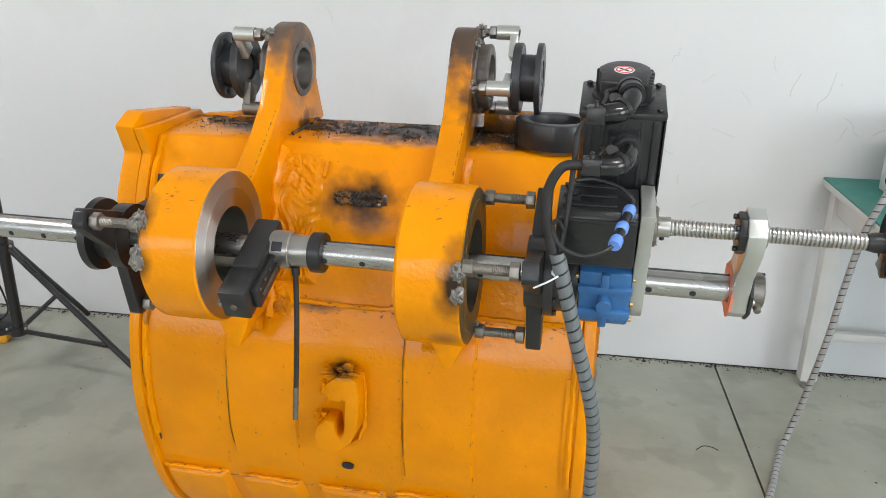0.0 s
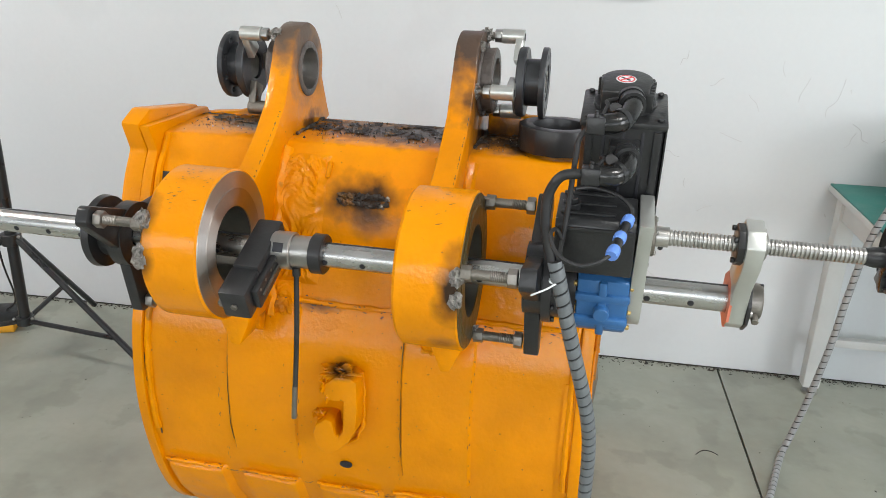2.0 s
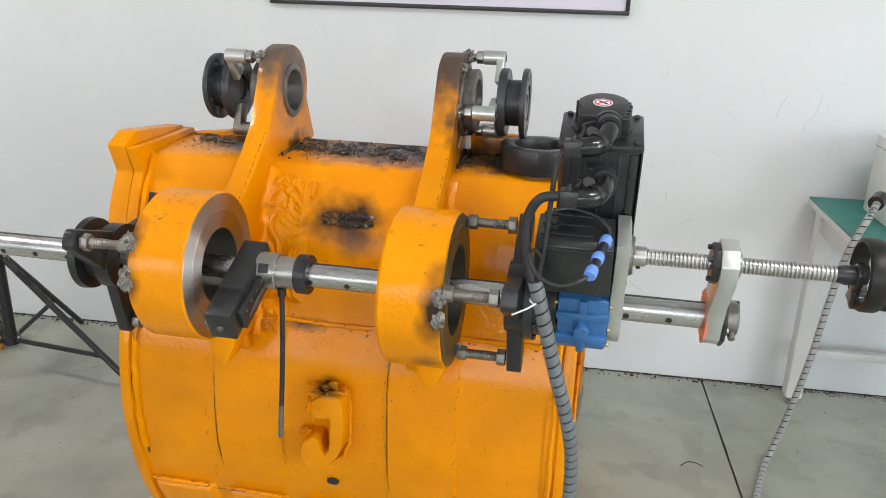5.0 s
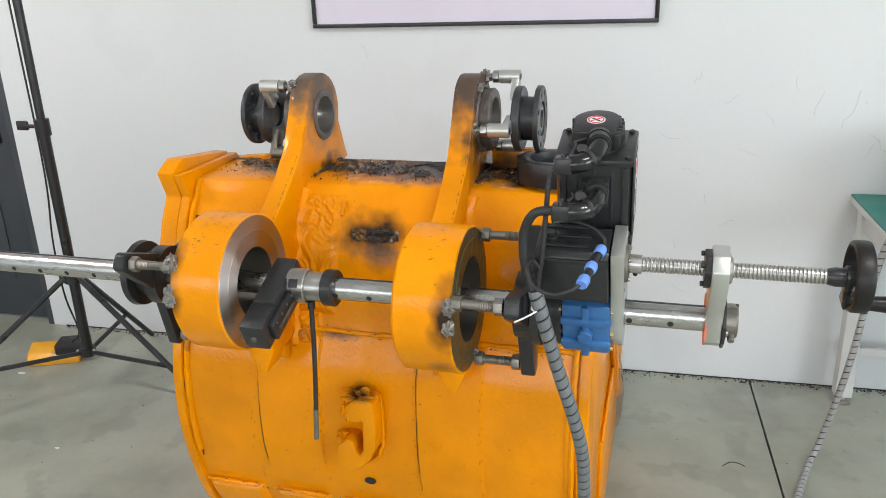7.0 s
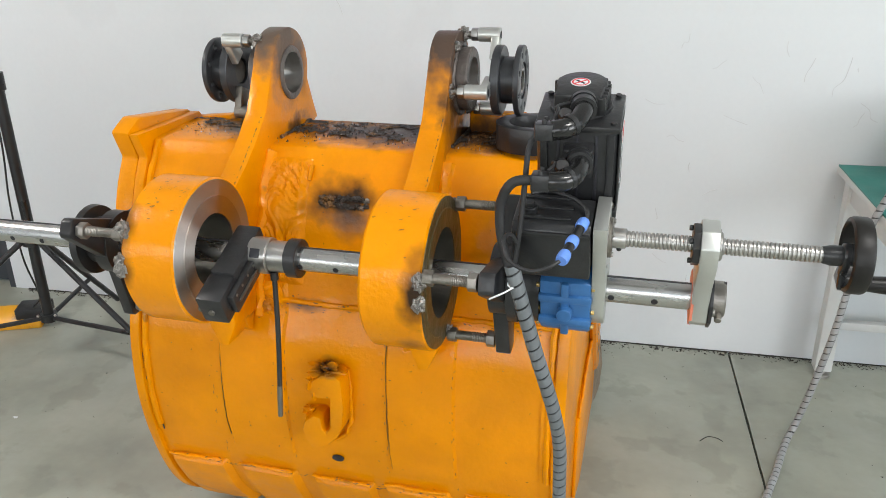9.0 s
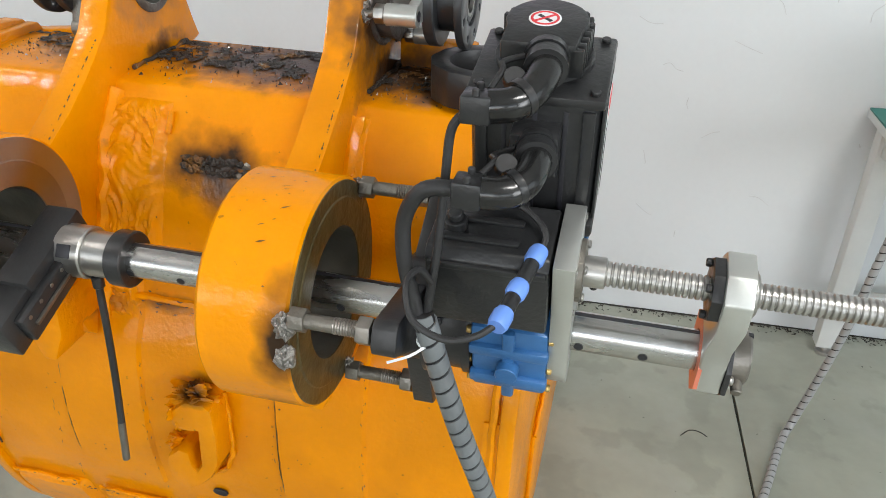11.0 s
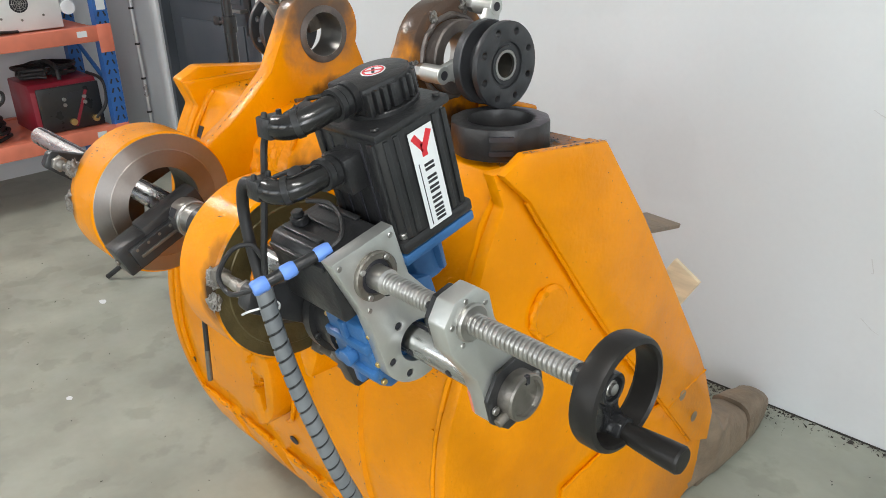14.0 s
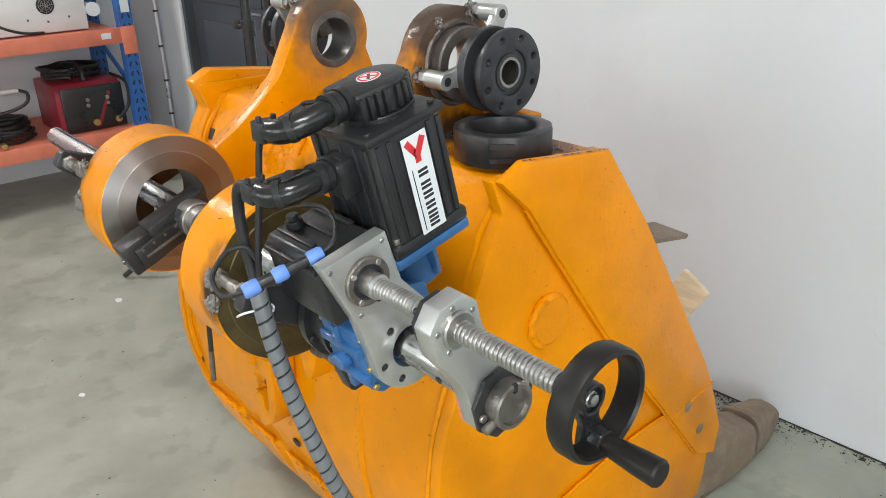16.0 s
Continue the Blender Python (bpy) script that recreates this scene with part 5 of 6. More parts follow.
part("encoder_cable", tube([(0.420, -0.141, 1.224), (0.404, -0.142, 1.205), (0.400, -0.146, 1.16), (0.396, -0.153, 1.09), (0.392, -0.156, 1.05), (0.386, -0.156, 1.0)], 0.0044, 10, 8), M_RUBBER, bundle, "thin black encoder cable")
part("gland", tube([(1.262, 1.06, 0.865), (1.285, 1.10, 0.872)], 0.022, 16, 0), M_BLACKPAINT, bundle, "black cable gland")

# alignment mounts bolted to the ears
def ear_mount(base, way, label):
    """A flanged hub held off an ear by three silver arms. base: the ear's outer face; way: +1 for towards +x."""
    t = thing("alignment_flange", (base + way * 0.10, EC[0], EC[1]), label, "flange", group="alignment flanges on the ears")
    X = lambda d: base + way * d
    part("inner_disc", lathe([(X(0.075), 0.030), (X(0.075), 0.072), (X(0.077), 0.074), (X(0.091), 0.074), (X(0.093), 0.072), (X(0.093), 0.050), (X(0.124), 0.050), (X(0.124), 0.030)], "x", EC, 56, closed=True), M_FLANGE, t)
    angs = [radians(45 * k + 22) for k in range(8)]
    disc = part("outer_disc", prism(circle(0.075, 64, *EC), *sorted((X(0.124), X(0.136))), "x", holes=[circle(0.040, 40, *EC)[::-1]] + [circle(0.0062, 14, EC[0] + 0.060 * math.cos(a), EC[1] + 0.060 * math.sin(a))[::-1] for a in angs], bev=0.001), M_FLANGE, t)
    part("bearing_cap", lathe([(X(0.126), 0.026), (X(0.126), 0.0405), (X(0.1315), 0.0395), (X(0.1315), 0.0335), (X(0.134), 0.033), (X(0.134), 0.026)], "x", EC, 48, closed=True), M_FLANGE, disc)
    part("bearing_race", lathe([(X(0.128), 0.0215), (X(0.134), 0.0215), (X(0.134), 0.027), (X(0.128), 0.027)], "x", EC, 40, closed=True), M_STEEL, t, "bright bearing race")
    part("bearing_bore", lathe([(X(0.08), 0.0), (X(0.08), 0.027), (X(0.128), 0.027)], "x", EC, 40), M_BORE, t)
    for a in ((69, 186, 308) if way > 0 else (127, 247, 7)):
        # left mount: lower and rear arms coloured dark for the shade on them
        bright = way > 0 or a == 127
        c, s = math.cos(radians(a)), math.sin(radians(a))
        pl = prism([(0.040, -0.020), (0.098, -0.013), (0.108, -0.008), (0.111, 0.0), (0.108, 0.008), (0.098, 0.013), (0.040, 0.020)], min(X(0.060), X(0.078)), max(X(0.060), X(0.078)), "x", bev=0.003)
        am = part("arm", moved(pl, pose(0, EC[0], EC[1], a)), M_ALU if bright else M_STUD, t, "matte silver arm" if bright else "arm with its shade put into a dark colour")
        at = (EC[0] + 0.097 * c, EC[1] + 0.097 * s)
        part("boss", rod(*sorted((X(0.030), X(0.0785))), 0.0158, at), M_ALU if bright else M_STUD, am)
        # flat dark disc, coloured for the shade down the screw hole
        part("screw_hole", lathe([(X(0.0786), 0.0), (X(0.0786), 0.0072), (X(0.0794), 0.0080)], "x", at, 20), M_INK_HOLE, am, "dark screw hole")
        part("stud", rod(*sorted((X(-0.01), X(0.031))), 0.0075, at), M_STUD, am)
        part("nut", hexnut(*sorted((X(0.014), X(0.029))), 0.0145, at), M_STEEL, am)
        part("weld", blob((X(-0.004), at[0], at[1]), 0.012, 0.013, 0.015, 0.6), M_RAWWELD, am, "bright weld bead")
    return t


ear_mount(0.168, 1, "black flanged alignment hub held off the ear by silver arms")
ear_mount(-0.292, -1, "black flanged alignment hub bolted beside the heat-darkened ear")

# ---- table and control box ----
TM = pose(1.19, 1.49, 0, 0, 0, 3.0)
table = thing("work_table", TM.translation, "light grey steel work table with a green top", "table")
part("tabletop", moved(box(0.0, 1.5, -0.62, 0.0, 0.735, 0.757, 0.003), TM), M_TABLE, table)
part("mat", moved(box(0.002, 1.498, -0.618, -0.002, 0.757, 0.762), TM), M_GREEN, table, "green top sheet")
part("apron", moved(box(0.03, 1.47, -0.05, -0.03, 0.64, 0.735, 0.002), TM), M_TABLE, table)
part("apron", moved(box(0.03, 0.05, -0.56, -0.05, 0.66, 0.735, 0.002), TM), M_TABLE, table)
for lx, ly in ((0.03, -0.075), (1.43, -0.075), (0.60, -0.55), (1.43, -0.55)):
    leg = part("leg", moved(box(lx - 0.012, lx + 0.046, ly - 0.025, ly + 0.03, 0.03, 0.735, 0.005), TM), M_TABLE, table)
    part("foot", moved(merge(rod(0.0, 0.012, 0.026, (lx + 0.022, ly), "z"), rod(0.012, 0.032, 0.009, (lx + 0.022, ly), "z")), TM), M_STEEL, leg, "steel levelling foot")
part("stretcher", moved(box(0.075, 1.43, -0.09, -0.06, 0.195, 0.225, 0.003), TM), M_TABLE, table)
ctrl = thing("control_box", TM @ Vector((0.35, -0.28, 0.762)), "pale grey control box standing on the green table", "control box")
part("case", moved(box(0.135, 0.60, -0.40, -0.12, 0.7625, 1.01, 0.004), TM), M_CABINET, ctrl)
part("lid_seam", moved(box(0.134, 0.601, -0.401, -0.119, 0.975, 0.977), TM), M_STUD, ctrl)
for z in (0.83, 0.93):
    part("screw", moved(rod(0.131, 0.1355, 0.004, (-0.33, z), "x", 12), TM), M_STUD, ctrl)

# ---- lamp stand by the door ----
stand = thing("tripod_stand", (-1.56, 0.9, 0), "black metal tripod stand with crossed braces", "tripod")
part("pole", rod(0.14, 1.05, 0.019, (-1.56, 0.9), "z"), M_BLACKPAINT, stand)
part("upper_pole", rod(1.04, 2.3, 0.0145, (-1.56, 0.9), "z"), M_BLACKPAINT, stand)
col = part("collar", rod(1.015, 1.075, 0.026, (-1.56, 0.9), "z"), M_BLACKPAINT, stand)
part("knob", merge(rod(-1.615, -1.58, 0.007, (0.89, 1.05)), box(-1.66, -1.613, 0.884, 0.896, 1.035, 1.068, 0.004)), M_BLACKPAINT, col)
part("hub", rod(0.455, 0.495, 0.034, (-1.56, 0.9), "z"), M_BLACKPAINT, stand)
part("hub", rod(0.145, 0.175, 0.030, (-1.56, 0.9), "z"), M_BLACKPAINT, stand)
for a, r in ((229, 0.66), (349, 0.68), (97, 0.46)):
    c, s = math.cos(radians(a)), math.sin(radians(a))
    px = lambda k: (-1.56 + k * c, 0.9 + k * s)
    part("leg", tube([(*px(0.03), 0.475), (*px(r), 0.012)], 0.011, 10, 0), M_BLACKPAINT, stand)
    part("brace", tube([(*px(0.03), 0.16), (*px(r * 0.62), 0.185)], 0.009, 10, 0), M_BLACKPAINT, stand)
    for zz in (0.475, 0.16):
        part("rivet", blob((*px(0.036), zz + 0.012), 0.006, 0.006, 0.006, 0.05, 2), M_STEEL, stand)
part("cable", tube([(-1.575, 0.88, 2.2), (-1.580, 0.885, 1.5), (-1.578, 0.885, 0.9), (-1.600, 0.88, 0.62), (-1.602, 0.885, 0.4), (-1.66, 0.98, 0.2), (-1.80, 1.08, 0.09)], 0.0035, 8, 8), M_RUBBER, stand, "thin hanging cable")
pedal = thing("foot_pedal", (-1.92, 1.2, 0), "yellow and black foot pedal box on the floor", "pedal")
PM = pose(-1.87, 1.07, 0, 0, 0, 24)
part("case", moved(prism([(-0.045, 0.0), (0.045, 0.0), (0.045, 0.075), (-0.02, 0.055), (-0.045, 0.03)], -0.12, 0.09, "x", bev=0.006), PM), M_YELLOW, pedal)
part("treadle", moved(box(0.0, 0.125, -0.05, 0.05, 0.045, 0.090, 0.006), PM), M_RUBBER, pedal, "black treadle")

# ---- storage rack against the side wall ----
RXF, RXB = -3.10, -3.70
rack = thing("storage_rack", (-3.4, 0.0, 0), "steel storage rack with blue posts and orange beams", "rack")


def rack_post(x, y):
    p = part("post", prism([(x - 0.03, y - 0.035), (x + 0.03, y - 0.035), (x + 0.03, y - 0.031), (x - 0.026, y - 0.031), (x - 0.026, y + 0.031), (x + 0.03, y + 0.031), (x + 0.03, y + 0.035), (x - 0.03, y + 0.035)], 0.0, 2.0, "z"), M_RACKBLUE, rack, "blue slotted post")
    part("post_face", box(x + 0.03, x + 0.033, y - 0.035, y + 0.035, 0.0, 2.0), M_RACKBLUE, p)
    # post slots: thin dark plates, shade of the openings as colour
    for k in range(24):
        for dy in (-0.016, 0.016):
            part("slot", moved(box(x + 0.033, x + 0.0338, -0.0045, 0.0045, -0.013, 0.013), pose(0, y + dy, 0.10 + 0.05 * k, (-20 if dy < 0 else 20))), M_INK_HOLE, p)


for y in (1.005, -1.35):
    rack_post(RXF - 0.03, y)
    rack_post(RXB + 0.06, y)
for z in (0.285, 0.815, 1.45):
    for x in (RXF, RXB):
        part("beam", box(x - 0.04, x + 0.008, -1.33, 1.0, z, z + 0.078, 0.004), M_RACKORANGE, rack, "orange beam")
    part("shelf", box(RXB + 0.01, RXF - 0.042, -1.31, 0.965, z + 0.05, z + 0.072), M_RACKORANGE, rack, "orange shelf sheet")
    part("bracket", box(RXF + 0.0085, RXF + 0.012, 0.965, 1.04, z - 0.06, z + 0.085, 0.002), M_RACKORANGE, rack, "orange beam bracket")
    part("tag", box(RXF + 0.0085, RXF + 0.0105, 0.86, 0.91, z + 0.03, z + 0.06), M_LABEL, rack, "small white tag")
part("paper_tag", box(RXF + 0.0045, RXF + 0.006, 0.985, 1.03, 0.97, 1.06), M_LABEL, rack, "white paper tag")
for z in (0.55, 1.1):
    part("brace", tube([(RXF - 0.05, 1.005, z), (RXB + 0.08, 1.005, z + 0.25)], 0.012, 8, 0), M_RACKBLUE, rack)

inv = thing("power_unit", (-3.4, 0.6, 0.89), "white steel power unit with a round fan grille", "power unit")
part("case", box(-3.60, -3.19, 0.40, 0.84, 0.8945, 1.13, 0.006), M_CABINET, inv)
# fan opening: dark disc on the case, inner shade by colour
part("fan_hole", moved(lathe([(0, 0), (0, 0.042), (0.002, 0.044), (0.003, 0.040), (0.001, 0)], "x", (0.645, 1.03), 32), Matrix.Translation((-3.19, 0, 0))), M_INK_HOLE, inv, "dark fan opening")
for r in (0.012, 0.022, 0.032):
    part("grille_ring", moved(lathe([(0, r), (0.002, r), (0.002, r + 0.002), (0, r + 0.002)], "x", (0.645, 1.03), 28, closed=True), Matrix.Translation((-3.186, 0, 0))), M_STEEL, inv)
for k in range(4):
    part("grille_bar", moved(box(-3.186, -3.184, -0.001, 0.001, -0.042, 0.042), pose(0, 0.645, 1.03, 45 * k)), M_STEEL, inv)
for y, z in ((0.55, 1.09), (0.75, 1.09), (0.55, 0.965), (0.75, 0.965), (0.645, 0.95)):
    part("screw", rod(-3.19, -3.187, 0.006, (y, z), "x", 12), M_STUD, inv)
part("cable", tube([(-3.20, 0.36, 1.0), (-3.12, 0.40, 0.955), (-3.12, 0.50, 0.915), (-3.14, 0.60, 0.905)], 0.007, 8, 8), M_RUBBER, inv, "black cable")
part("socket", merge(rod(-3.34, -3.20, 0.03, (0.875, 0.99)), rod(-3.20, -3.18, 0.036, (0.875, 0.99))), M_LABEL, inv, "white plug socket")

weld = thing("welding_machine", (-3.4, 0.76, 0.36), "red and black welding machine with a carrying strap on the rack", "welder")
part("case", prism([(-3.55, 0.359), (-3.20, 0.359), (-3.20, 0.58), (-3.23, 0.62), (-3.55, 0.62)], 0.60, 0.95, "y", bev=0.008), M_WELDERRED, weld)
fr = part("front_panel", box(-3.1995, -3.185, 0.625, 0.949, 0.362, 0.600, 0.006), M_BLACKPAINT, weld, "black control panel")
for y, z in ((0.755, 0.53), (0.86, 0.53), (0.755, 0.50), (0.86, 0.50)):
    part("dial", rod(-3.185, -3.173, 0.010, (y, z), "x", 16), M_STEEL, fr)
part("display", box(-3.1852, -3.183, 0.775, 0.85, 0.53, 0.56), M_INK_HOLE, fr)
part("stripe", moved(box(-3.1852, -3.1835, -0.008, 0.008, -0.10, 0.10), pose(0, 0.835, 0.47, -24)), M_WELDERRED, fr, "dark red strap")
for y in (0.78, 0.90):
    part("cable_socket", rod(-3.185, -3.165, 0.018, (y, 0.405), "x", 20), M_BRASS, fr)
part("handle", tube([(-3.5, 0.78, 0.62), (-3.48, 0.78, 0.69), (-3.30, 0.78, 0.69), (-3.26, 0.78, 0.62)], 0.012, 10, 8), M_RUBBER, weld)
rng = random.Random(11)
for k in range(5):
    pts = [(-3.42 + 0.12 * math.cos(a) + rng.uniform(-0.02, 0.02), 0.76 + 0.14 * math.sin(a) + rng.uniform(-0.02, 0.02), 0.632 + 0.011 * k + rng.uniform(0, 0.012)) for a in np.linspace(0, 6.1, 14)]
    part("cable_coil", tube(pts, 0.0085, 8, 4), M_RUBBER, weld, "black coiled welding cable")
part("drop_cable", tube([(-3.30, 0.94, 0.63), (-3.16, 0.965, 0.60), (-3.155, 0.96, 0.48), (-3.17, 0.90, 0.405)], 0.009, 8, 8), M_RUBBER, weld, "black cable")
coil = thing("cable_pile", (-3.35, 0.32, 0.36), "pile of coiled black welding cable on the rack shelf", "cable")
for k in range(9):
    rr = rng.uniform(0.10, 0.17)
    pts = [(-3.34 + rr * 0.95 * math.cos(a) + rng.uniform(-0.02, 0.02), 0.30 + rr * 1.2 * math.sin(a) + rng.uniform(-0.02, 0.02), 0.366 + 0.011 * k + rng.uniform(0, 0.014)) for a in np.linspace(0, 6.2, 14)]
    part("loop", tube(pts, 0.0095, 8, 4), M_RUBBER, coil)
part("plug", rod(-3.12, -3.085, 0.014, (0.29, 0.385), "x", 16), M_BRASS, coil, "brass cable plug")
torch = thing("bent_tube", (-3.2, 0.30, 0.60), "short bright bent tube hanging with its hose on the rack", "tube")
part("tube", rod(0.12, 0.42, 0.016, (-3.15, 0.64), "y"), M_SILVERPIPE, torch)
part("hose", tube([(-3.15, 0.42, 0.64), (-3.15, 0.46, 0.62), (-3.15, 0.45, 0.575), (-3.15, 0.38, 0.545), (-3.17, 0.25, 0.52), (-3.2, 0.2, 0.46)], 0.009, 8, 8), M_RUBBER, torch, "black hose")

# ---- chipped paint on the bucket ----
rng = random.Random(8)
cp = bmesh.new()


def sliver(p, n, along, ln, wd):
    """A dark chip lying on a surface: a small uneven four-sided flake."""
    p, n, along = Vector(p), Vector(n).normalized(), Vector(along).normalized()
    acr = n.cross(along).normalized()
    q = [(-1, -0.6), (0.2, -1), (1, 0.3), (-0.3, 1)]
    cp.faces.new([cp.verts.new(p + n * 0.0013 + along * ln * u * rng.uniform(0.6, 1.2) + acr * wd * v * rng.uniform(0.6, 1.2)) for u, v in q])


for x0, x1, n in ((-0.335, -0.245, 46), (0.125, 0.228, 26)):
    for k in range(n):
        a = radians(rng.gauss(100, 22))
        x = x0 + (x1 - x0) * min(1, max(0, rng.gauss(0.55, 0.25)))
        nr = (0, math.cos(a), math.sin(a))
        sliver((x, YB + 0.1455 * nr[1], ZB + 0.1455 * nr[2]), nr, (1, rng.uniform(-0.4, 0.4), 0.2), rng.uniform(0.001, 0.007), rng.uniform(0.0004, 0.0011))
for k in range(190):
    x, z = rng.uniform(SXL + 0.04, BXR - 0.08), 0.742 + rng.gauss(0, 0.008)
    sliver((x, front_y(z) - 0.006, z), (0, -1, 0.3), (1, 0, rng.uniform(-0.5, 0.5)), rng.uniform(0.001, 0.006), rng.uniform(0.0006, 0.0018))
for k in range(80):
    x, z = rng.uniform(SXL + 0.04, BXR - 0.08), rng.uniform(0.32, 0.98)
    sliver((x, front_y(z) - 0.0085, z), (0, -1, 0.2), (1, 0, rng.uniform(-1, 1)), rng.uniform(0.0008, 0.003), rng.uniform(0.0006, 0.0016))
for xa in (-0.241, 0.163):
    for k in range(26):
        t = rng.random()
        y, z = 0.10 + 0.165 * t, 1.018 + 0.125 * t + 0.004
        sliver((xa, y - 0.004, z), (0.4, -0.6, 0.7), (0, 0.8, 0.6), rng.uniform(0.001, 0.005), rng.uniform(0.0006, 0.0014))
for k in range(60):
    t = rng.random()
    y, z = 0.25 + 0.215 * t, 1.1115 - 0.0255 * t
    sliver((rng.uniform(BXR - 0.006, BXR), y, z + 0.0005), (0.2, 0, 1), (0, 1, -0.12), rng.uniform(0.001, 0.006), rng.uniform(0.0008, 0.002))
    sliver((rng.uniform(BXL, BXL + 0.01), y, z + 0.0005), (-0.2, 0, 1), (0, 1, -0.12), rng.uniform(0.001, 0.006), rng.uniform(0.0008, 0.002))
for k in range(24):
    t = rng.random()
    y, z = rng.choice([(0.47 + 0.10 * t, 1.08 - 0.15 * t), (0.575 + 0.16 * t, 0.93 - 0.28 * t), (0.25 + 0.6 * t, 1.0 - 0.7 * t)])
    sliver((BXR + 0.0005, y - 0.02, z - 0.02), (1, 0, 0), (0, 1, rng.uniform(-1, 1)), rng.uniform(0.0008, 0.003), rng.uniform(0.0006, 0.0018))
for xa in (-0.348, -0.165, 0.068, 0.222):
    for k in range(16):
        z = rng.uniform(0.33, 0.73)
        sliver((xa + rng.gauss(0, 0.003), front_y(z) - 0.0105, z), (0, -1, 0.2), (rng.uniform(-0.2, 0.2), 0, 1), rng.uniform(0.001, 0.007), rng.uniform(0.0005, 0.0012))
for k in range(70):
    x = rng.uniform(-0.5, BXR - 0.08)
    z = 0.300 + rng.gauss(0, 0.005)
    sliver((x, front_y(z) - 0.019, z), (0, -1, 0.3), (1, 0, rng.uniform(-0.4, 0.4)), rng.uniform(0.001, 0.006), rng.uniform(0.0006, 0.0016))
ob = part("paint_chipping", cp, M_SOOT, bucket, "dark flakes where the paint is chipped", smooth=1)
ob["kind"] = "stuff"

# ---- small things on wall and floor ----
rng = random.Random(3)
grit = bmesh.new()


def chip(bm, x, y, z, r, g):
    vs = [bm.verts.new((x + r * g.uniform(-1, 1) * 1.5, y + r * g.uniform(-1, 1) * 1.5, z + r * k)) for k in (0, 0, 0, 1.1)]
    for tri in ((0, 1, 2), (0, 1, 3), (1, 2, 3), (0, 2, 3)):
        bm.faces.new([vs[i] for i in tri])


for k in range(1800):
    x = rng.uniform(-2.1, 2.6)
    d = abs(rng.gauss(0, 0.018)) + 0.002
    chip(grit, x, wall_y(x) - d, 0.0005, rng.uniform(0.0015, 0.006) * (1.3 if rng.random() < 0.1 else 0.8), rng)
for k in range(260):
    x, y = rng.uniform(-2.4, 2.2), rng.uniform(-0.2, 1.4)
    chip(grit, x, y, 0.0005, rng.uniform(0.001, 0.003), rng)
for k in range(420):
    x, y = rng.gauss(0.30, 0.10), rng.gauss(1.44, 0.03)
    chip(grit, x, min(y, wall_y(x) - 0.01), 0.0005, rng.uniform(0.001, 0.0042), rng)
ob = mesh_object("floor_grit", grit, M_DEBRIS, 1)
tagged(ob, "dark grit and chips along the wall foot", "grit", kind="stuff")
edge = bmesh.new()
cols = []
for i in range(160):
    x = -2.1 + 4.7 * i / 159
    w = 0.004 + 0.010 * abs(noise.noise(Vector((x * 7, 2, 0)))) + 0.006 * noise.noise(Vector((x * 31, 4, 0)))
    cols.append((edge.verts.new((x, wall_y(x) - 0.0005, 0.004)), edge.verts.new((x, wall_y(x) - max(w, 0.003), 0.0012))))
for a, b in zip(cols, cols[1:]):
    edge.faces.new((a[0], a[1], b[1], b[0]))
tagged(mesh_object("baseboard_gap", edge, M_JOINT), "dark dirty gap between wall and floor", "wall gap", kind="structure")

flecks = bmesh.new()
for x, y, r in ((-1.95, 0.93, 0.016), (-1.80, 0.30, 0.02), (-1.2, -0.05, 0.014), (-2.3, 0.6, 0.012), (-1.4, 0.5, 0.008), (1.2, 0.7, 0.010)):
    vs = [flecks.verts.new((x + r * (1 + 0.4 * rng.uniform(-1, 1)) * math.cos(a), y + 0.7 * r * (1 + 0.4 * rng.uniform(-1, 1)) * math.sin(a), 0.0012)) for a in np.linspace(0, 5.6, 9)]
    flecks.faces.new(vs)
tagged(mesh_object("floor_flecks", flecks, M_LABEL), "pale dried paint flecks on the concrete", "flecks", kind="stuff")
part("floor_mark", tube([(0.813, 0.912, 0.0005), (0.832, 0.936, 0.0005), (0.847, 0.942, 0.0005), (0.866, 0.938, 0.0005), (0.882, 0.925, 0.0005)], 0.0015, 6, 8), M_JOINT, floor, "dark curved floor scratch")

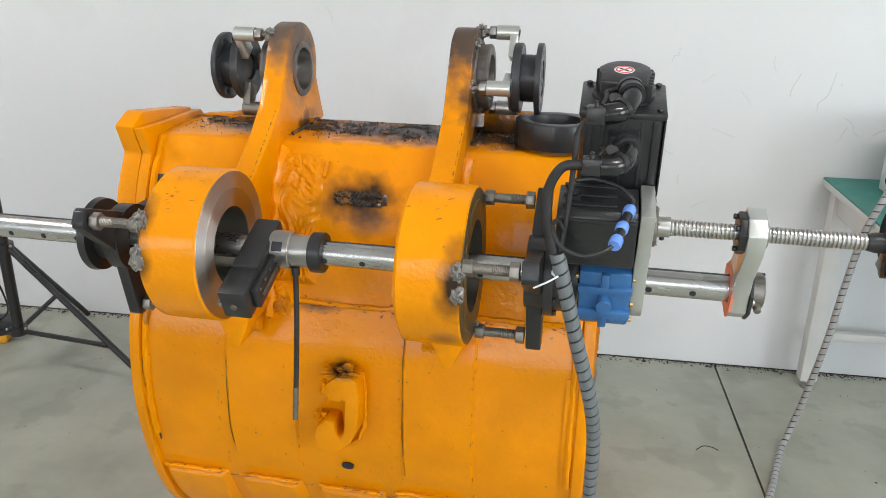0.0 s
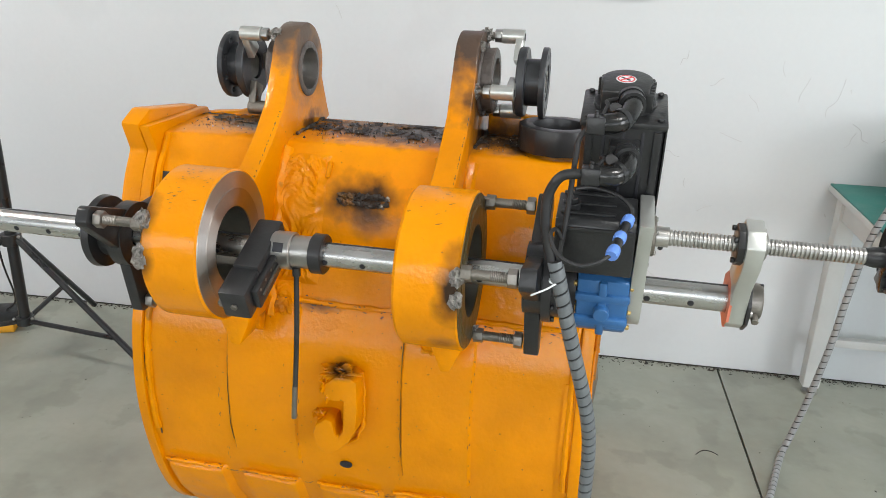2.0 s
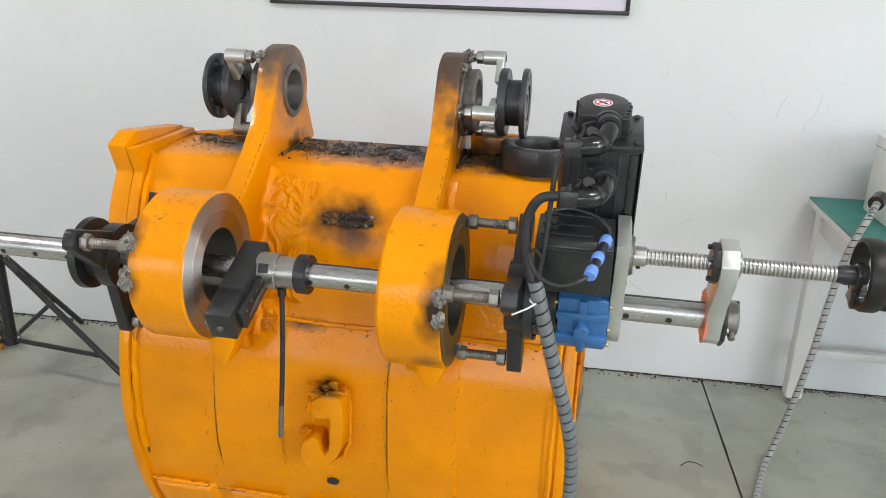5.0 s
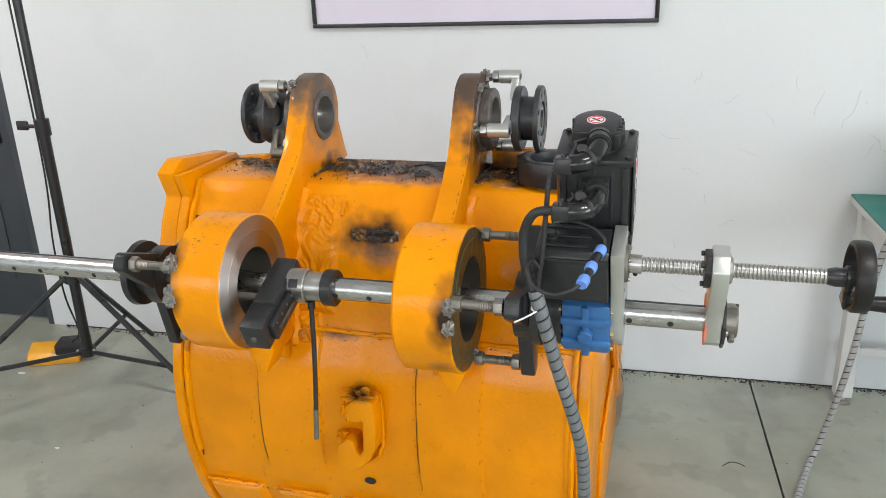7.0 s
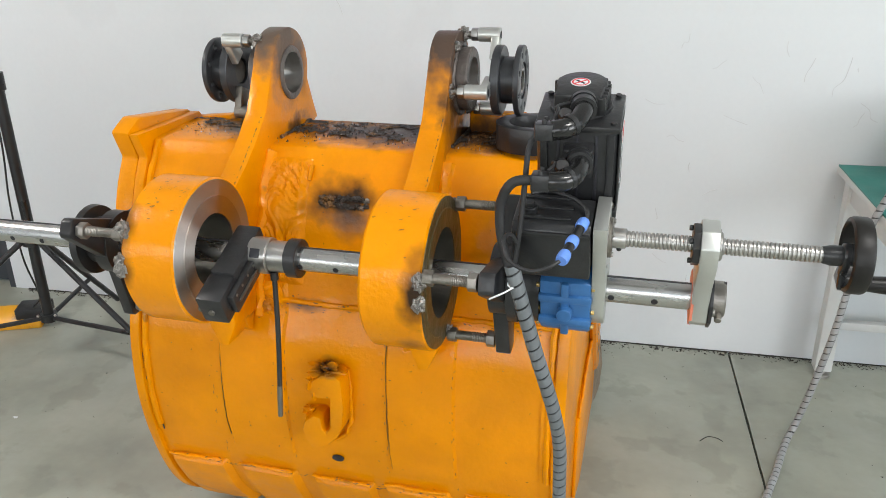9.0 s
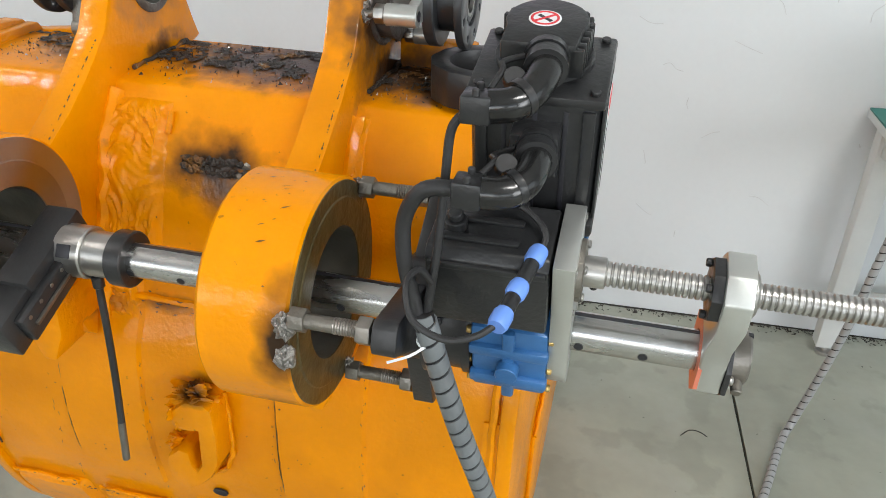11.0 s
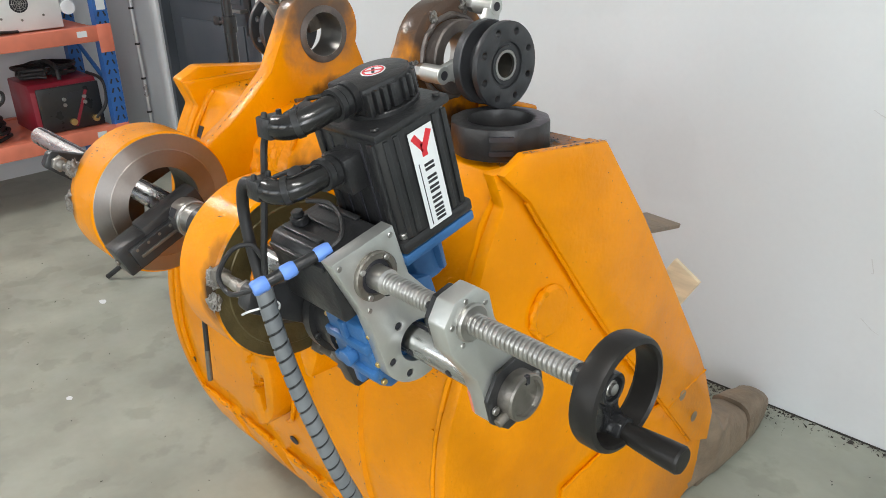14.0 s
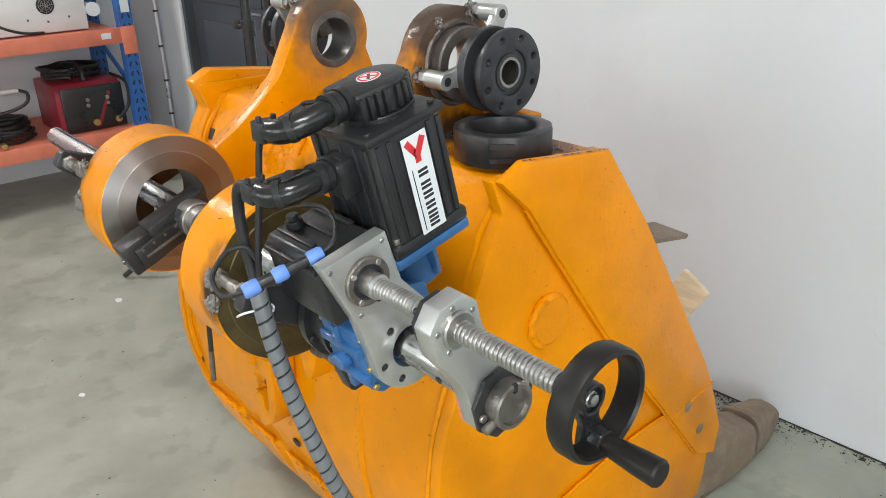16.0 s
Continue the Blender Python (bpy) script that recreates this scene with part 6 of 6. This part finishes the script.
marks = bmesh.new()
for x, z, dx, dz, n in ((0.66, 1.12, 0.02, 0.05, 3), (1.14, 0.98, 0.05, 0.12, 4), (1.05, 1.02, 0.03, 0.09, 3), (1.24, 0.95, 0.06, -0.06, 3), (1.22, 0.87, 0.03, 0.06, 3), (-0.55, 1.27, 0.03, -0.04, 2), (1.38, 1.10, 0.06, 0.04, 2), (1.62, 1.0, 0.05, -0.03, 2), (0.78, 0.62, 0.05, 0.01, 2), (0.72, 0.74, 0.006, -0.05, 2), (0.55, 0.95, 0.06, -0.02, 2), (0.98, 1.15, 0.02, -0.05, 2), (0.82, 0.9, 0.07, -0.03, 2), (0.62, 0.55, 0.004, -0.04, 2), (0.95, 0.45, 0.05, -0.02, 2)):
    p = [WALL_M @ Vector((x + dx * k / n + 0.008 * rng.uniform(-1, 1), -0.0002, z + dz * k / n + 0.01 * rng.uniform(-1, 1))) for k in range(n + 1)]
    tube(p, 0.0010, 6, 6, bm=marks)
for k in range(26):
    x, z = rng.uniform(0.55, 2.0), rng.uniform(0.25, 1.2)
    dx, dz = rng.uniform(-0.07, 0.07), rng.uniform(-0.05, 0.05)
    tube([WALL_M @ Vector((x + dx * i / 3, -0.0002, z + dz * i / 3 + 0.008 * rng.uniform(-1, 1))) for i in range(4)], rng.uniform(0.0006, 0.0013), 6, 6, bm=marks)
tagged(mesh_object("wall_scuffs", marks, M_SCUFF), "thin grey scuff marks on the white wall", "scuffs", kind="stuff")

# windows behind the camera, with white frames
for n, c in enumerate((-2.45, 0.15, 2.75)):
    w = thing("window_%d" % (n + 1), (c, Y0 - 0.08, 0.85), "wide white-framed window", "window", kind="structure")
    for a in (c - 1.05, c - 0.02, c + 1.01):
        part("window_frame", box(a, a + 0.04, Y0 - 0.12, Y0 - 0.07, 0.85, 2.65), M_GLASS, w)
    part("window_sill", box(c - 1.05, c + 1.05, Y0 - 0.14, Y0 - 0.04, 0.85, 0.88), M_GLASS, w)
for n, c in enumerate((-2.55, -0.35)):
    w = thing("window_%d" % (n + 4), (X1 + 0.08, c, 0.85), "wide white-framed window", "window", kind="structure")
    for a in (c - 0.95, c - 0.02, c + 0.91):
        part("window_frame", box(X1 + 0.07, X1 + 0.12, a, a + 0.04, 0.85, 2.65), M_GLASS, w)
    part("window_sill", box(X1 + 0.04, X1 + 0.14, c - 0.95, c + 0.95, 0.85, 0.88), M_GLASS, w)
# housings for the two added fill lamps, never in view
for lx, ly in ((-2.75, -0.6), (1.7, -1.1)):
    cl = thing("added_ceiling_light", (lx, ly, 3.1), "added white housing above an unseen ceiling fill lamp", "ceiling light", group="ceiling lights")
    part("housing", box(lx - 0.64, lx + 0.64, ly - 0.14, ly + 0.14, 3.09, 3.148, 0.004), M_TRIM, cl)
